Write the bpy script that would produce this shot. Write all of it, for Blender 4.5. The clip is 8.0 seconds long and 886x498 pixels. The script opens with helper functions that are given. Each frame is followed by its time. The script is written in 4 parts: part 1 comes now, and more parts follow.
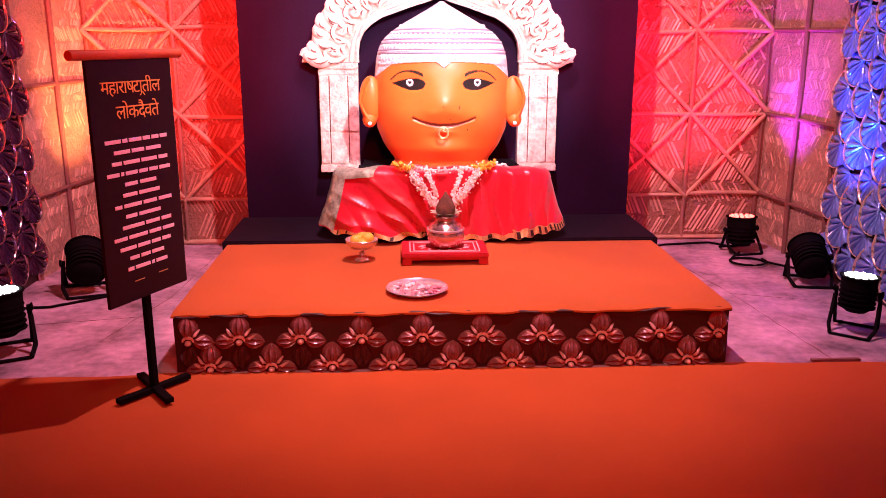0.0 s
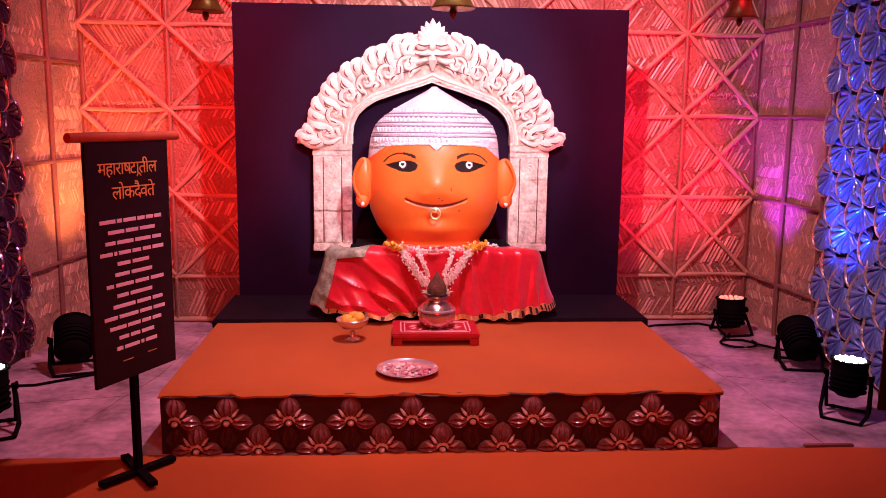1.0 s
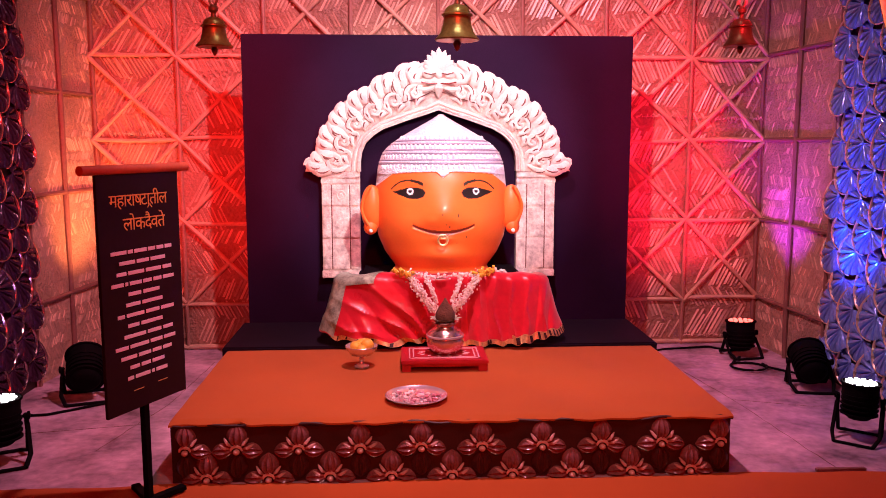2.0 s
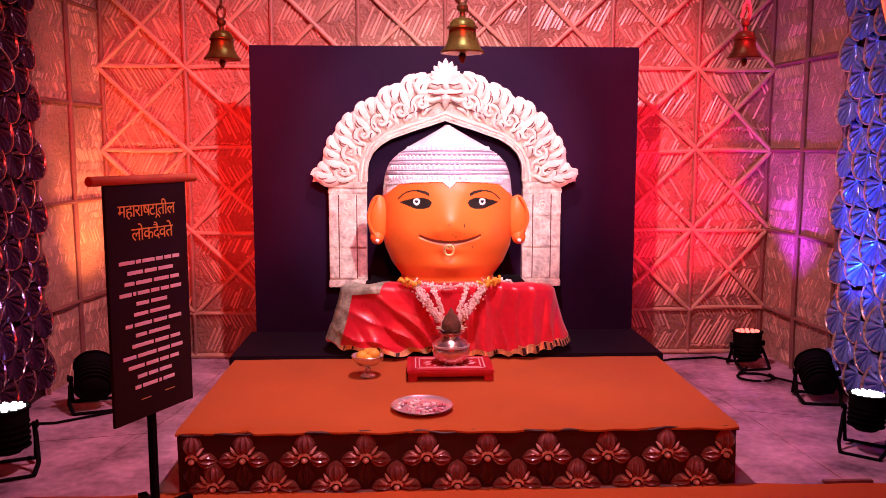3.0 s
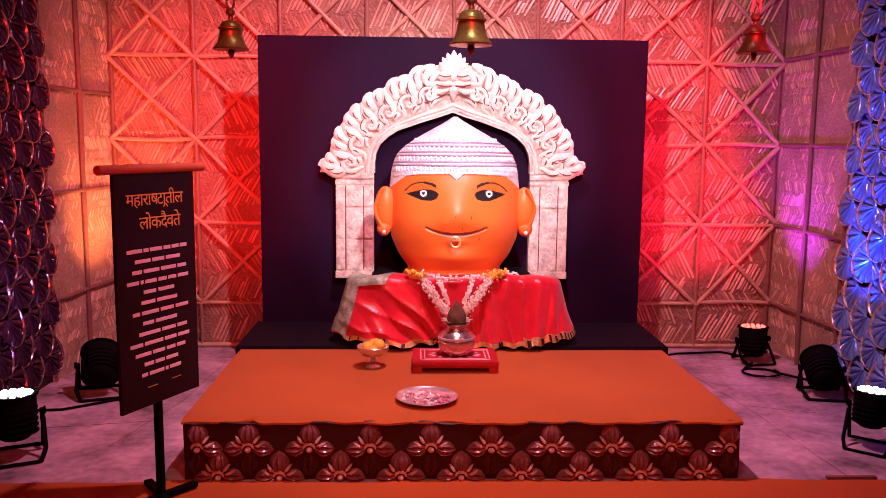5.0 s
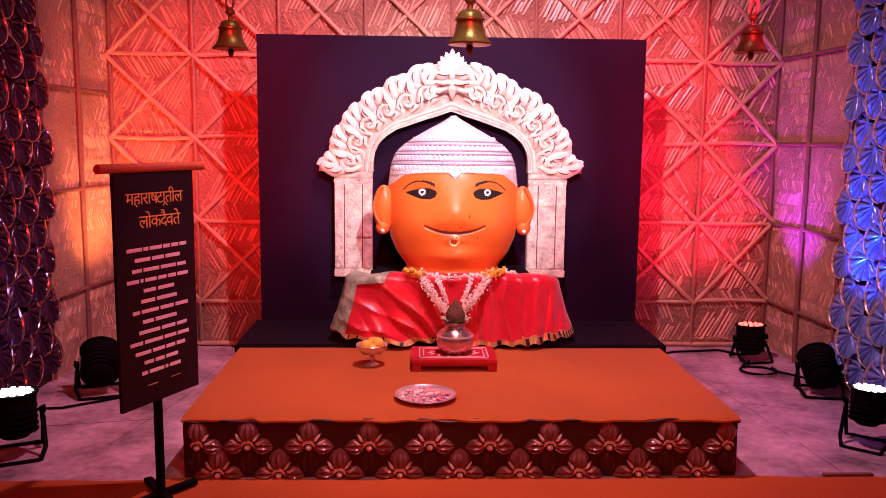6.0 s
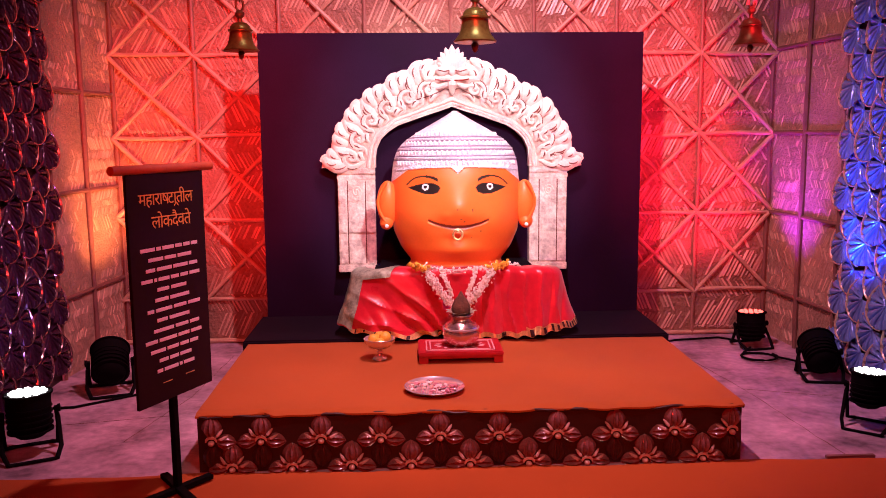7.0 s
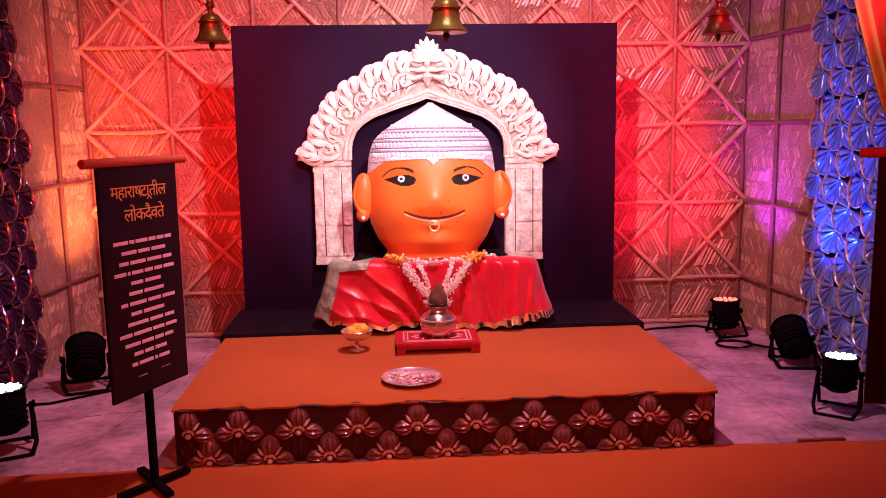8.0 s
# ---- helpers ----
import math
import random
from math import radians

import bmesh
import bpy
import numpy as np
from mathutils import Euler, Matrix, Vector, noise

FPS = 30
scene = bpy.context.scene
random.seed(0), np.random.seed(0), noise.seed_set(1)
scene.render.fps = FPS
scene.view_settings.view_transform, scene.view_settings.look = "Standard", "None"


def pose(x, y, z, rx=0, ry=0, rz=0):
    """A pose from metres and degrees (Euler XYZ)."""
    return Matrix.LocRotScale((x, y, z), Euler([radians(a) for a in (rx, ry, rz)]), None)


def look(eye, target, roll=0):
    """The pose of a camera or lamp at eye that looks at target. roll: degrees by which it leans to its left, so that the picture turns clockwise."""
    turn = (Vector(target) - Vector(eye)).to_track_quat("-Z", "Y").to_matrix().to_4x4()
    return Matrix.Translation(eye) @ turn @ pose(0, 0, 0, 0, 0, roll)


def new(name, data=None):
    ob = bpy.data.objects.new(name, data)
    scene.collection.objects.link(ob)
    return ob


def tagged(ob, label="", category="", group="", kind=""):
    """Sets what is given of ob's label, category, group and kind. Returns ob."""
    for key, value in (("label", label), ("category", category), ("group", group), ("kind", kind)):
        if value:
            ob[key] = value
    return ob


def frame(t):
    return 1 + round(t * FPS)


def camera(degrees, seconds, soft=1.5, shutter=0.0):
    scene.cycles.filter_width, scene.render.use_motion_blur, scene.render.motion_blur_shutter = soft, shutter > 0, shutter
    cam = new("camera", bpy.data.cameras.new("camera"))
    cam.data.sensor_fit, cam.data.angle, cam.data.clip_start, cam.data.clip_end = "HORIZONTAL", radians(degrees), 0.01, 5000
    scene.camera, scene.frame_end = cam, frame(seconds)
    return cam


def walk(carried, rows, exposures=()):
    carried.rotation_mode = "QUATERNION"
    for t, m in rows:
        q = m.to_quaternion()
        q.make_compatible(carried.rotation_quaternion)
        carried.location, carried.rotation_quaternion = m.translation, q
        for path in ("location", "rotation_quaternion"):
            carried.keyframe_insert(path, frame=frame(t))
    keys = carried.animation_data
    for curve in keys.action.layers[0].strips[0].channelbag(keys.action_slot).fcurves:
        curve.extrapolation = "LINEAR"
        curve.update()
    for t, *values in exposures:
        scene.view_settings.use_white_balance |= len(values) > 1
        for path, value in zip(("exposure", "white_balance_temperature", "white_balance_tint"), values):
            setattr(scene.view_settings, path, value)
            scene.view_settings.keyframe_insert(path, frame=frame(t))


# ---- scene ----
cam = camera(57.0, 8.0, soft=0.9)
PATH = [
    (0, (0.074, -0.129, 1.637), (0.176, 1.804, 1.133), 0.1),
    (0.5, (0.072, -0.127, 1.654), (0.185, 1.827, 1.244), 0.4),
    (1, (0.074, -0.142, 1.667), (0.198, 1.827, 1.345), 0.7),
    (1.5, (0.074, -0.158, 1.681), (0.181, 1.82, 1.401), 0.5),
    (2, (0.083, -0.167, 1.687), (0.184, 1.813, 1.422), -0.0),
    (3.5, (0.095, -0.191, 1.698), (0.169, 1.793, 1.459), 0.2),
    (4, (0.099, -0.193, 1.696), (0.168, 1.79, 1.452), 0.3),
    (4.5, (0.096, -0.19, 1.697), (0.168, 1.793, 1.447), 0.6),
    (5.8, (0.09, -0.19, 1.7), (0.149, 1.79, 1.419), 0.5),
    (6, (0.089, -0.205, 1.7), (0.16, 1.776, 1.433), 0.6),
    (6.5, (0.053, -0.235, 1.71), (0.115, 1.743, 1.42), -0.2),
    (7, (0.035, -0.27, 1.71), (0.115, 1.709, 1.428), -0.5),
    (7.5, (0.036, -0.292, 1.705), (0.175, 1.68, 1.403), -0.6),
    (8, (0.061, -0.288, 1.697), (0.188, 1.686, 1.399), -0.9),
]
walk(cam, [(t, look(eye, target, roll)) for t, eye, target, roll in PATH], ((0, 0.70), (0.5, 0.33), (1.0, -0.02), (1.5, -0.08), (2.0, 0.0), (8, 0.0)))

# ---- light ----
world = bpy.data.worlds.new("hall_air")
scene.world = world
world.use_nodes = True
world.node_tree.nodes["Background"].inputs[0].default_value = (0.9, 0.25, 0.3, 1)
world.node_tree.nodes["Background"].inputs[1].default_value = 0.02


def lamp(name, kind, eye, target, energy, color, size=0.08, cone=60, blend=0.6):
    """A stage lamp or fill: a spot or an area, looking from eye to target."""
    data = bpy.data.lights.new(name, kind)
    data.energy, data.color = energy, color
    if kind == "AREA":
        data.shape, data.size = "DISK", size
    else:
        data.shadow_soft_size = size
    if kind == "SPOT":
        data.spot_size, data.spot_blend = radians(cone), blend
    ob = new(name, data)
    ob.matrix_world = look(eye, target)
    return ob


KEY = (0.45, 3.85, 4.15)
lamp("white_front_lamp", "SPOT", (0.75, 2.0, 3.05), (0.36, 5.6, 1.72), 640, (0.95, 0.92, 1.0), 0.05, 35, 0.6)
lamp("pink_overhead_lamp", "SPOT", KEY, (0.4, 5.9, 1.0), 760, (0.92, 0.37, 0.51), 0.05, 120, 0.8)
lamp("red_front_lamp", "SPOT", (0.4, -2.2, 3.4), (0.4, 6.0, 1.2), 900, (1.0, 0.02, 0.015), 0.25, 62, 1.0)
lamp("red_side_lamp", "SPOT", (-1.35, 0.3, 3.1), (-1.45, 6.4, 1.75), 2800, (1.0, 0.012, 0.012), 0.1, 26, 1.0)
lamp("red_side_lamp", "SPOT", (1.25, 0.3, 3.1), (2.2, 6.4, 1.8), 2600, (1.0, 0.010, 0.05), 0.1, 25, 1.0)
lamp("warm_front_lamp", "SPOT", (0.35, 1.5, 4.2), (0.35, 3.75, 0.7), 150, (1.0, 0.84, 0.72), 0.1, 50, 1.0)
# added fill without a visible source, brightens the curtain against the red lamps
lamp("curtain_fill", "SPOT", (3.0, 1.5, 3.8), (2.35, 3.05, 2.6), 150, (0.80, 0.92, 0.50), 0.1, 32, 1.0)
lamp("red_wall_lamp", "SPOT", (2.72, 5.75, 0.36), (1.9, 6.4, 2.0), 130, (1.0, 0.01, 0.08), 0.06, 100, 1.0)
lamp("orange_corner_lamp", "SPOT", (-1.80, 5.66, 0.42), (-2.34, 6.28, 1.50), 230, (1.0, 0.27, 0.10), 0.06, 70, 1.0)
lamp("violet_corner_lamp", "SPOT", (2.62, 5.78, 0.42), (3.09, 5.96, 1.50), 190, (0.42, 0.04, 1.0), 0.06, 62, 1.0)
lamp("blue_side_lamp", "SPOT", (2.70, 5.22, 0.40), (3.12, 4.72, 1.7), 330, (0.02, 0.09, 1.0), 0.08, 62, 0.9)
lamp("violet_side_lamp", "SPOT", (-1.98, 4.05, 0.40), (-2.44, 5.15, 1.0), 10, (0.40, 0.20, 1.0), 0.08, 80, 0.9)

# ---- materials ----


def material(name, color, rough=0.6, metal=0.0, vary=0.25, scale=6.0, fine=60.0, bump=0.2, depth=0.004, spec=0.5, sheen=0.0, coat=0.0):
    """A surface with broad stains, fine grain and a fine relief."""
    m = bpy.data.materials.new(name)
    m.use_nodes = True
    t = m.node_tree
    b = t.nodes["Principled BSDF"]
    b.inputs["Metallic"].default_value = metal
    b.inputs["Specular IOR Level"].default_value = spec
    b.inputs["Sheen Weight"].default_value = sheen
    b.inputs["Coat Weight"].default_value = coat
    co = t.nodes.new("ShaderNodeTexCoord")
    n1, n2 = t.nodes.new("ShaderNodeTexNoise"), t.nodes.new("ShaderNodeTexNoise")
    n1.inputs["Scale"].default_value, n1.inputs["Detail"].default_value = scale, 5
    n2.inputs["Scale"].default_value, n2.inputs["Detail"].default_value = fine, 3
    for n in (n1, n2):
        t.links.new(co.outputs["Object"], n.inputs["Vector"])
    add = t.nodes.new("ShaderNodeMath")
    add.operation = "MULTIPLY_ADD"
    add.inputs[1].default_value = 0.45
    t.links.new(n2.outputs["Fac"], add.inputs[0])
    t.links.new(n1.outputs["Fac"], add.inputs[2])
    ramp = t.nodes.new("ShaderNodeValToRGB")
    ramp.color_ramp.elements[0].position, ramp.color_ramp.elements[1].position = 0.45, 1.0
    ramp.color_ramp.elements[0].color = (*[c * (1 - vary) for c in color], 1)
    ramp.color_ramp.elements[1].color = (*[min(1, c * (1 + vary)) for c in color], 1)
    t.links.new(add.outputs[0], ramp.inputs[0])
    t.links.new(ramp.outputs[0], b.inputs["Base Color"])
    r = t.nodes.new("ShaderNodeMapRange")
    r.inputs[3].default_value, r.inputs[4].default_value = max(0.03, rough * 0.8), min(1, rough * 1.2)
    t.links.new(n1.outputs["Fac"], r.inputs[0])
    t.links.new(r.outputs[0], b.inputs["Roughness"])
    bp = t.nodes.new("ShaderNodeBump")
    bp.inputs["Strength"].default_value, bp.inputs["Distance"].default_value = bump, depth
    t.links.new(n2.outputs["Fac"], bp.inputs["Height"])
    t.links.new(bp.outputs[0], b.inputs["Normal"])
    return m


def glow(name, color, strength):
    m = bpy.data.materials.new(name)
    m.use_nodes = True
    b = m.node_tree.nodes["Principled BSDF"]
    b.inputs["Base Color"].default_value = (*color, 1)
    b.inputs["Emission Color"].default_value = (*color, 1)
    b.inputs["Emission Strength"].default_value = strength
    return m


def woven_leaf(name, color, stroke=1.0):
    """Plaited palm-leaf mat: steep strips that turn about in bands, broken by stains."""
    m = material(name, color, 0.4, vary=0.3, scale=3.5, fine=45, bump=0.3)
    t = m.node_tree
    N, L = t.nodes.new, t.links.new

    def math2(op, a, b, c=None):
        n = N("ShaderNodeMath")
        n.operation = op
        for i, v in enumerate((a, b, c)):
            if v is None:
                continue
            if isinstance(v, (int, float)):
                n.inputs[i].default_value = v
            else:
                L(v, n.inputs[i])
        return n.outputs[0]

    co, sep = N("ShaderNodeTexCoord"), N("ShaderNodeSeparateXYZ")
    L(co.outputs["Object"], sep.inputs[0])
    no = N("ShaderNodeTexNoise")
    no.inputs["Scale"].default_value, no.inputs["Detail"].default_value = 5, 4
    L(co.outputs["Object"], no.inputs["Vector"])
    big = N("ShaderNodeTexNoise")
    big.inputs["Scale"].default_value, big.inputs["Detail"].default_value = 2.6, 2
    L(co.outputs["Object"], big.inputs["Vector"])
    u = math2("ADD", sep.outputs[0], sep.outputs[1])
    u = math2("MULTIPLY_ADD", big.outputs["Fac"], 0.16, u)
    band = math2("PINGPONG", u, 0.167)
    ph = math2("MULTIPLY_ADD", sep.outputs[2], 0.62, band)
    ph = math2("MULTIPLY_ADD", no.outputs["Fac"], 0.045, ph)
    wave = math2("SINE", math2("MULTIPLY", ph, 6.2832 / 0.036), 0)
    wave = math2("MULTIPLY_ADD", wave, 0.5, 0.5)
    wave = math2("POWER", wave, 1.6)
    patch = N("ShaderNodeMapRange")
    patch.inputs[1].default_value, patch.inputs[2].default_value = 0.42, 0.58
    patch.inputs[3].default_value, patch.inputs[4].default_value = 0.25 * stroke, 1.15 * stroke
    big2 = N("ShaderNodeTexNoise")
    big2.inputs["Scale"].default_value, big2.inputs["Detail"].default_value = 4.2, 3
    L(co.outputs["Object"], big2.inputs["Vector"])
    L(big2.outputs["Fac"], patch.inputs[0])
    broken = N("ShaderNodeMapRange")
    broken.inputs[1].default_value, broken.inputs[2].default_value, broken.inputs[3].default_value = 0.36, 0.58, 0.15
    torn = N("ShaderNodeTexNoise")
    torn.inputs["Scale"].default_value, torn.inputs["Detail"].default_value = 11, 4
    L(co.outputs["Object"], torn.inputs["Vector"])
    L(torn.outputs["Fac"], broken.inputs[0])
    h = math2("MULTIPLY", math2("MULTIPLY", wave, patch.outputs[0]), broken.outputs[0])
    fine = N("ShaderNodeTexNoise")
    fine.inputs["Scale"].default_value, fine.inputs["Detail"].default_value = 38, 6
    L(co.outputs["Object"], fine.inputs["Vector"])
    h = math2("MULTIPLY_ADD", fine.outputs["Fac"], 0.9, h)
    bp = N("ShaderNodeBump")
    bp.inputs["Strength"].default_value, bp.inputs["Distance"].default_value = 1.0, 0.026
    L(h, bp.inputs["Height"])
    b = t.nodes["Principled BSDF"]
    L(bp.outputs[0], b.inputs["Normal"])
    # base colour multiplied darker where the relief height is low
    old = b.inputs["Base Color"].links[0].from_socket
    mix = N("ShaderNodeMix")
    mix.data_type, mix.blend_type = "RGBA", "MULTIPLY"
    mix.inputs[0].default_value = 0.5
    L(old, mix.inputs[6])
    hollow = N("ShaderNodeMapRange")
    hollow.inputs[1].default_value, hollow.inputs[2].default_value, hollow.inputs[3].default_value = 0.2, 0.75, 0.45
    L(h, hollow.inputs[0])
    L(hollow.outputs[0], mix.inputs[7])
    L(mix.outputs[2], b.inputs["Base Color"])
    return m


def by_island(m, low, high):
    """Lets each joined piece of a mesh take its own shade of the surface."""
    t = m.node_tree
    b = t.nodes["Principled BSDF"]
    old = b.inputs["Base Color"].links[0].from_socket
    geo, rng, mix = t.nodes.new("ShaderNodeNewGeometry"), t.nodes.new("ShaderNodeMapRange"), t.nodes.new("ShaderNodeMix")
    rng.inputs[3].default_value, rng.inputs[4].default_value = low, high
    t.links.new(geo.outputs["Random Per Island"], rng.inputs[0])
    mix.data_type, mix.blend_type = "RGBA", "MULTIPLY"
    mix.inputs[0].default_value = 1.0
    t.links.new(old, mix.inputs[6])
    t.links.new(rng.outputs[0], mix.inputs[7])
    t.links.new(mix.outputs[2], b.inputs["Base Color"])
    return m


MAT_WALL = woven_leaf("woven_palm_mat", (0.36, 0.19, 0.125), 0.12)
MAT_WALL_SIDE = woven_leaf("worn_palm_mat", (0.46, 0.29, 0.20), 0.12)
MAT_STRIP = by_island(material("palm_leaf_strip", (0.66, 0.42, 0.30), 0.34, vary=0.3, scale=7, fine=50, bump=0.35), 0.5, 1.15)
MAT_BATTEN_MID = material("brown_bamboo_batten", (0.30, 0.15, 0.11), 0.5, scale=9, fine=70, bump=0.4)
MAT_BATTEN = material("bamboo_batten", (0.50, 0.32, 0.21), 0.5, scale=9, fine=70, bump=0.4)
MAT_BATTEN_DARK = material("dark_bamboo_batten", (0.20, 0.09, 0.07), 0.6, scale=9, fine=70, bump=0.4)
MAT_PLAIN = material("plain_dark_wall", (0.10, 0.05, 0.05), 0.8)
MAT_FLOOR = material("worn_concrete", (0.40, 0.255, 0.33), 0.58, vary=0.75, scale=3.0, fine=19, bump=0.5, depth=0.012)
MAT_CARPET = material("rust_carpet", (0.40, 0.10, 0.020), 0.95, vary=0.14, scale=1.6, fine=220, bump=0.5, depth=0.003, spec=0.1, sheen=0.15)
MAT_CARPET_RED = material("red_carpet", (0.42, 0.080, 0.014), 0.95, vary=0.16, scale=1.3, fine=220, bump=0.5, depth=0.003, spec=0.1, sheen=0.15)
MAT_BLACK = material("black_cloth", (0.008, 0.003, 0.010), 0.85, vary=0.3, scale=2, fine=180, spec=0.15)
MAT_PANEL = material("black_purple_panel", (0.016, 0.005, 0.022), 0.7, vary=0.3, scale=1.5, fine=120, spec=0.06)
MAT_STONE = material("cream_plaster", (0.75, 0.67, 0.57), 0.6, vary=0.26, scale=9, fine=70, bump=0.5, depth=0.006)
# pink lamp light put into the pillar plaster's colour; the blotches are stains
MAT_STONE_PINK = material("pink_lit_plaster", (0.72, 0.60, 0.52), 0.65, vary=0.5, scale=14, fine=45, bump=0.8, depth=0.012)
# darker plaster for the arch recess: shade between leaves put into the colour
MAT_RECESS = material("shaded_recess_plaster", (0.66, 0.52, 0.43), 0.7, vary=0.35, scale=16, fine=60, bump=0.7, depth=0.01)
MAT_GROOVE = material("brown_wash", (0.17, 0.08, 0.06), 0.8)
MAT_ORANGE = material("glossy_orange_paint", (0.88, 0.155, 0.026), 0.42, vary=0.07, scale=3, fine=60, bump=0.08, spec=0.3, coat=0.08)
MAT_ORANGE.node_tree.nodes["Principled BSDF"].inputs["Coat Weight"].default_value = 0.16
MAT_ORANGE.node_tree.nodes["Principled BSDF"].inputs["Coat Roughness"].default_value = 0.2
MAT_INK = material("black_line_paint", (0.012, 0.006, 0.006), 0.4)
MAT_LIP = material("dark_red_line_paint", (0.22, 0.02, 0.01), 0.4)
MAT_WHITE = material("white_paint", (0.85, 0.83, 0.8), 0.4, vary=0.05)
MAT_CAP_LINE = material("shaded_silver", (0.34, 0.28, 0.38), 0.5, 0.3)
MAT_CAP = material("embossed_silver", (0.84, 0.80, 0.86), 0.40, 0.3, vary=0.12, scale=30, fine=55, bump=0.9, depth=0.02)
MAT_RED = material("red_satin", (0.60, 0.014, 0.036), 0.3, sheen=0.25, vary=0.2, scale=5, fine=26, bump=0.35, depth=0.006)
MAT_GREEN = material("green_gold_brocade", (0.34, 0.46, 0.33), 0.34, 0.2, vary=0.6, scale=16, fine=70, bump=0.5)
MAT_GOLD = material("gold_border", (0.75, 0.50, 0.22), 0.35, 0.6, vary=0.4, scale=30, fine=90, bump=0.5)
MAT_MAROON = material("maroon_cloth", (0.030, 0.005, 0.006), 0.6, vary=0.4, scale=12, fine=120)
MAT_PETAL = material("mauve_petal", (0.22, 0.085, 0.09), 0.17, vary=0.4, scale=22, fine=90, bump=0.4)
MAT_PETAL_DARK = material("dark_red_petal", (0.06, 0.012, 0.012), 0.45, vary=0.4, scale=22, fine=90, bump=0.4)
MAT_SPUR = material("rosy_spur", (0.52, 0.31, 0.29), 0.22, vary=0.3, scale=30)
MAT_BUD = material("pale_bud", (0.62, 0.40, 0.37), 0.25, vary=0.25, scale=30)
MAT_STEEL = material("polished_steel", (0.82, 0.78, 0.80), 0.22, 0.7, vary=0.1, scale=20, bump=0.15)
MAT_COPPER = material("silvered_copper", (0.72, 0.48, 0.46), 0.24, 0.85, vary=0.2, scale=14, fine=60, bump=0.3)
MAT_BRASS = material("aged_brass", (0.36, 0.32, 0.11), 0.36, 0.55, vary=0.45, scale=18, fine=80, bump=0.25)
MAT_BRASS_DARK = material("dark_bronze", (0.27, 0.17, 0.11), 0.4, 0.5, vary=0.4, scale=18)
MAT_IRON = material("black_iron", (0.004, 0.003, 0.004), 0.75, 0.0, vary=0.3, spec=0.06)
MAT_CAN = material("black_lamp_shell", (0.004, 0.003, 0.004), 0.8, 0.0, vary=0.3, spec=0.05)
MAT_ROPE = material("white_cotton_rope", (0.75, 0.70, 0.66), 0.9, vary=0.2, scale=40)
MAT_BOARD = material("dark_maroon_print", (0.016, 0.005, 0.009), 0.55, vary=0.3, scale=3, fine=40, bump=0.05, spec=0.2)
MAT_BAR = material("orange_wood_bar", (0.55, 0.13, 0.05), 0.5, vary=0.2, scale=10)
MAT_LETTER = material("gold_letter_print", (0.85, 0.50, 0.12), 0.5, vary=0.05)
MAT_LINE = material("lilac_letter_print", (0.88, 0.76, 0.86), 0.5, vary=0.05)
MAT_TABLE = material("red_lacquer", (0.40, 0.012, 0.025), 0.35, vary=0.2, scale=12)
MAT_RANGOLI = material("white_pattern_paint", (0.75, 0.45, 0.48), 0.6, vary=0.2)
MAT_COCONUT = material("coconut_husk", (0.13, 0.06, 0.035), 0.9, vary=0.5, scale=25, fine=120, bump=1.0, depth=0.012)
MAT_FRUIT = material("yellow_orange_peel", (0.80, 0.50, 0.06), 0.45, vary=0.2, scale=20, fine=150, bump=0.4)
MAT_FLOWER_W = material("white_blossom", (0.86, 0.82, 0.76), 0.8, vary=0.2, scale=40)
MAT_FLOWER_Y = material("marigold", (0.80, 0.45, 0.05), 0.8, vary=0.3, scale=40)
# lit and shaded copies of one foil and rim: lamp light put into colour
MAT_FAN = material("blue_lit_foil_fan", (0.20, 0.30, 0.88), 0.25, 0.35, vary=0.4, scale=9, fine=40, bump=0.4, depth=0.006)
MAT_FAN_SHADED = material("shaded_foil_fan", (0.055, 0.018, 0.05), 0.22, 0.4, vary=0.5, scale=10, fine=40, bump=0.5, depth=0.008)
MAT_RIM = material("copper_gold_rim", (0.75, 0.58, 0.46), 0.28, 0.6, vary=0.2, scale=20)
MAT_RIM_SHADED = material("shaded_copper_rim", (0.52, 0.34, 0.36), 0.18, 0.9, vary=0.3, scale=20)
MAT_CURTAIN = material("ochre_satin_curtain", (0.60, 0.53, 0.26), 0.45, vary=0.2, scale=6)
MAT_PLATE_BITS = material("pink_offering", (0.55, 0.25, 0.30), 0.6, vary=0.4, scale=30)
LED_WHITE = glow("lit_white_led", (1.0, 0.95, 0.95), 14)
LED_RED = glow("lit_red_led", (1.0, 0.10, 0.08), 4)

# ---- mesh helpers ----


def part(name, bm, mat, parent=None, label="", smooth=True):
    """One mesh object from a bmesh, under a thing or part if one is given."""
    me = bpy.data.meshes.new(name)
    bmesh.ops.recalc_face_normals(bm, faces=bm.faces)
    bm.to_mesh(me)
    bm.free()
    for m in mat if isinstance(mat, (list, tuple)) else (mat,):
        me.materials.append(m)
    if smooth:
        me.shade_smooth()
        me.set_sharp_from_angle(angle=radians(40))
    ob = new(name, me)
    ob.parent = parent
    if label:
        ob["label"] = label
    return ob


def share(name, ob, m, parent):
    """Another piece on the same mesh, at the pose m under parent."""
    o = new(name, ob.data)
    o.parent, o.matrix_basis = parent, m
    return o


def empty(name, m=None, parent=None):
    ob = new(name)
    ob.empty_display_size = 0.1
    ob.parent = parent
    if m is not None:
        ob.matrix_basis = m
    return ob


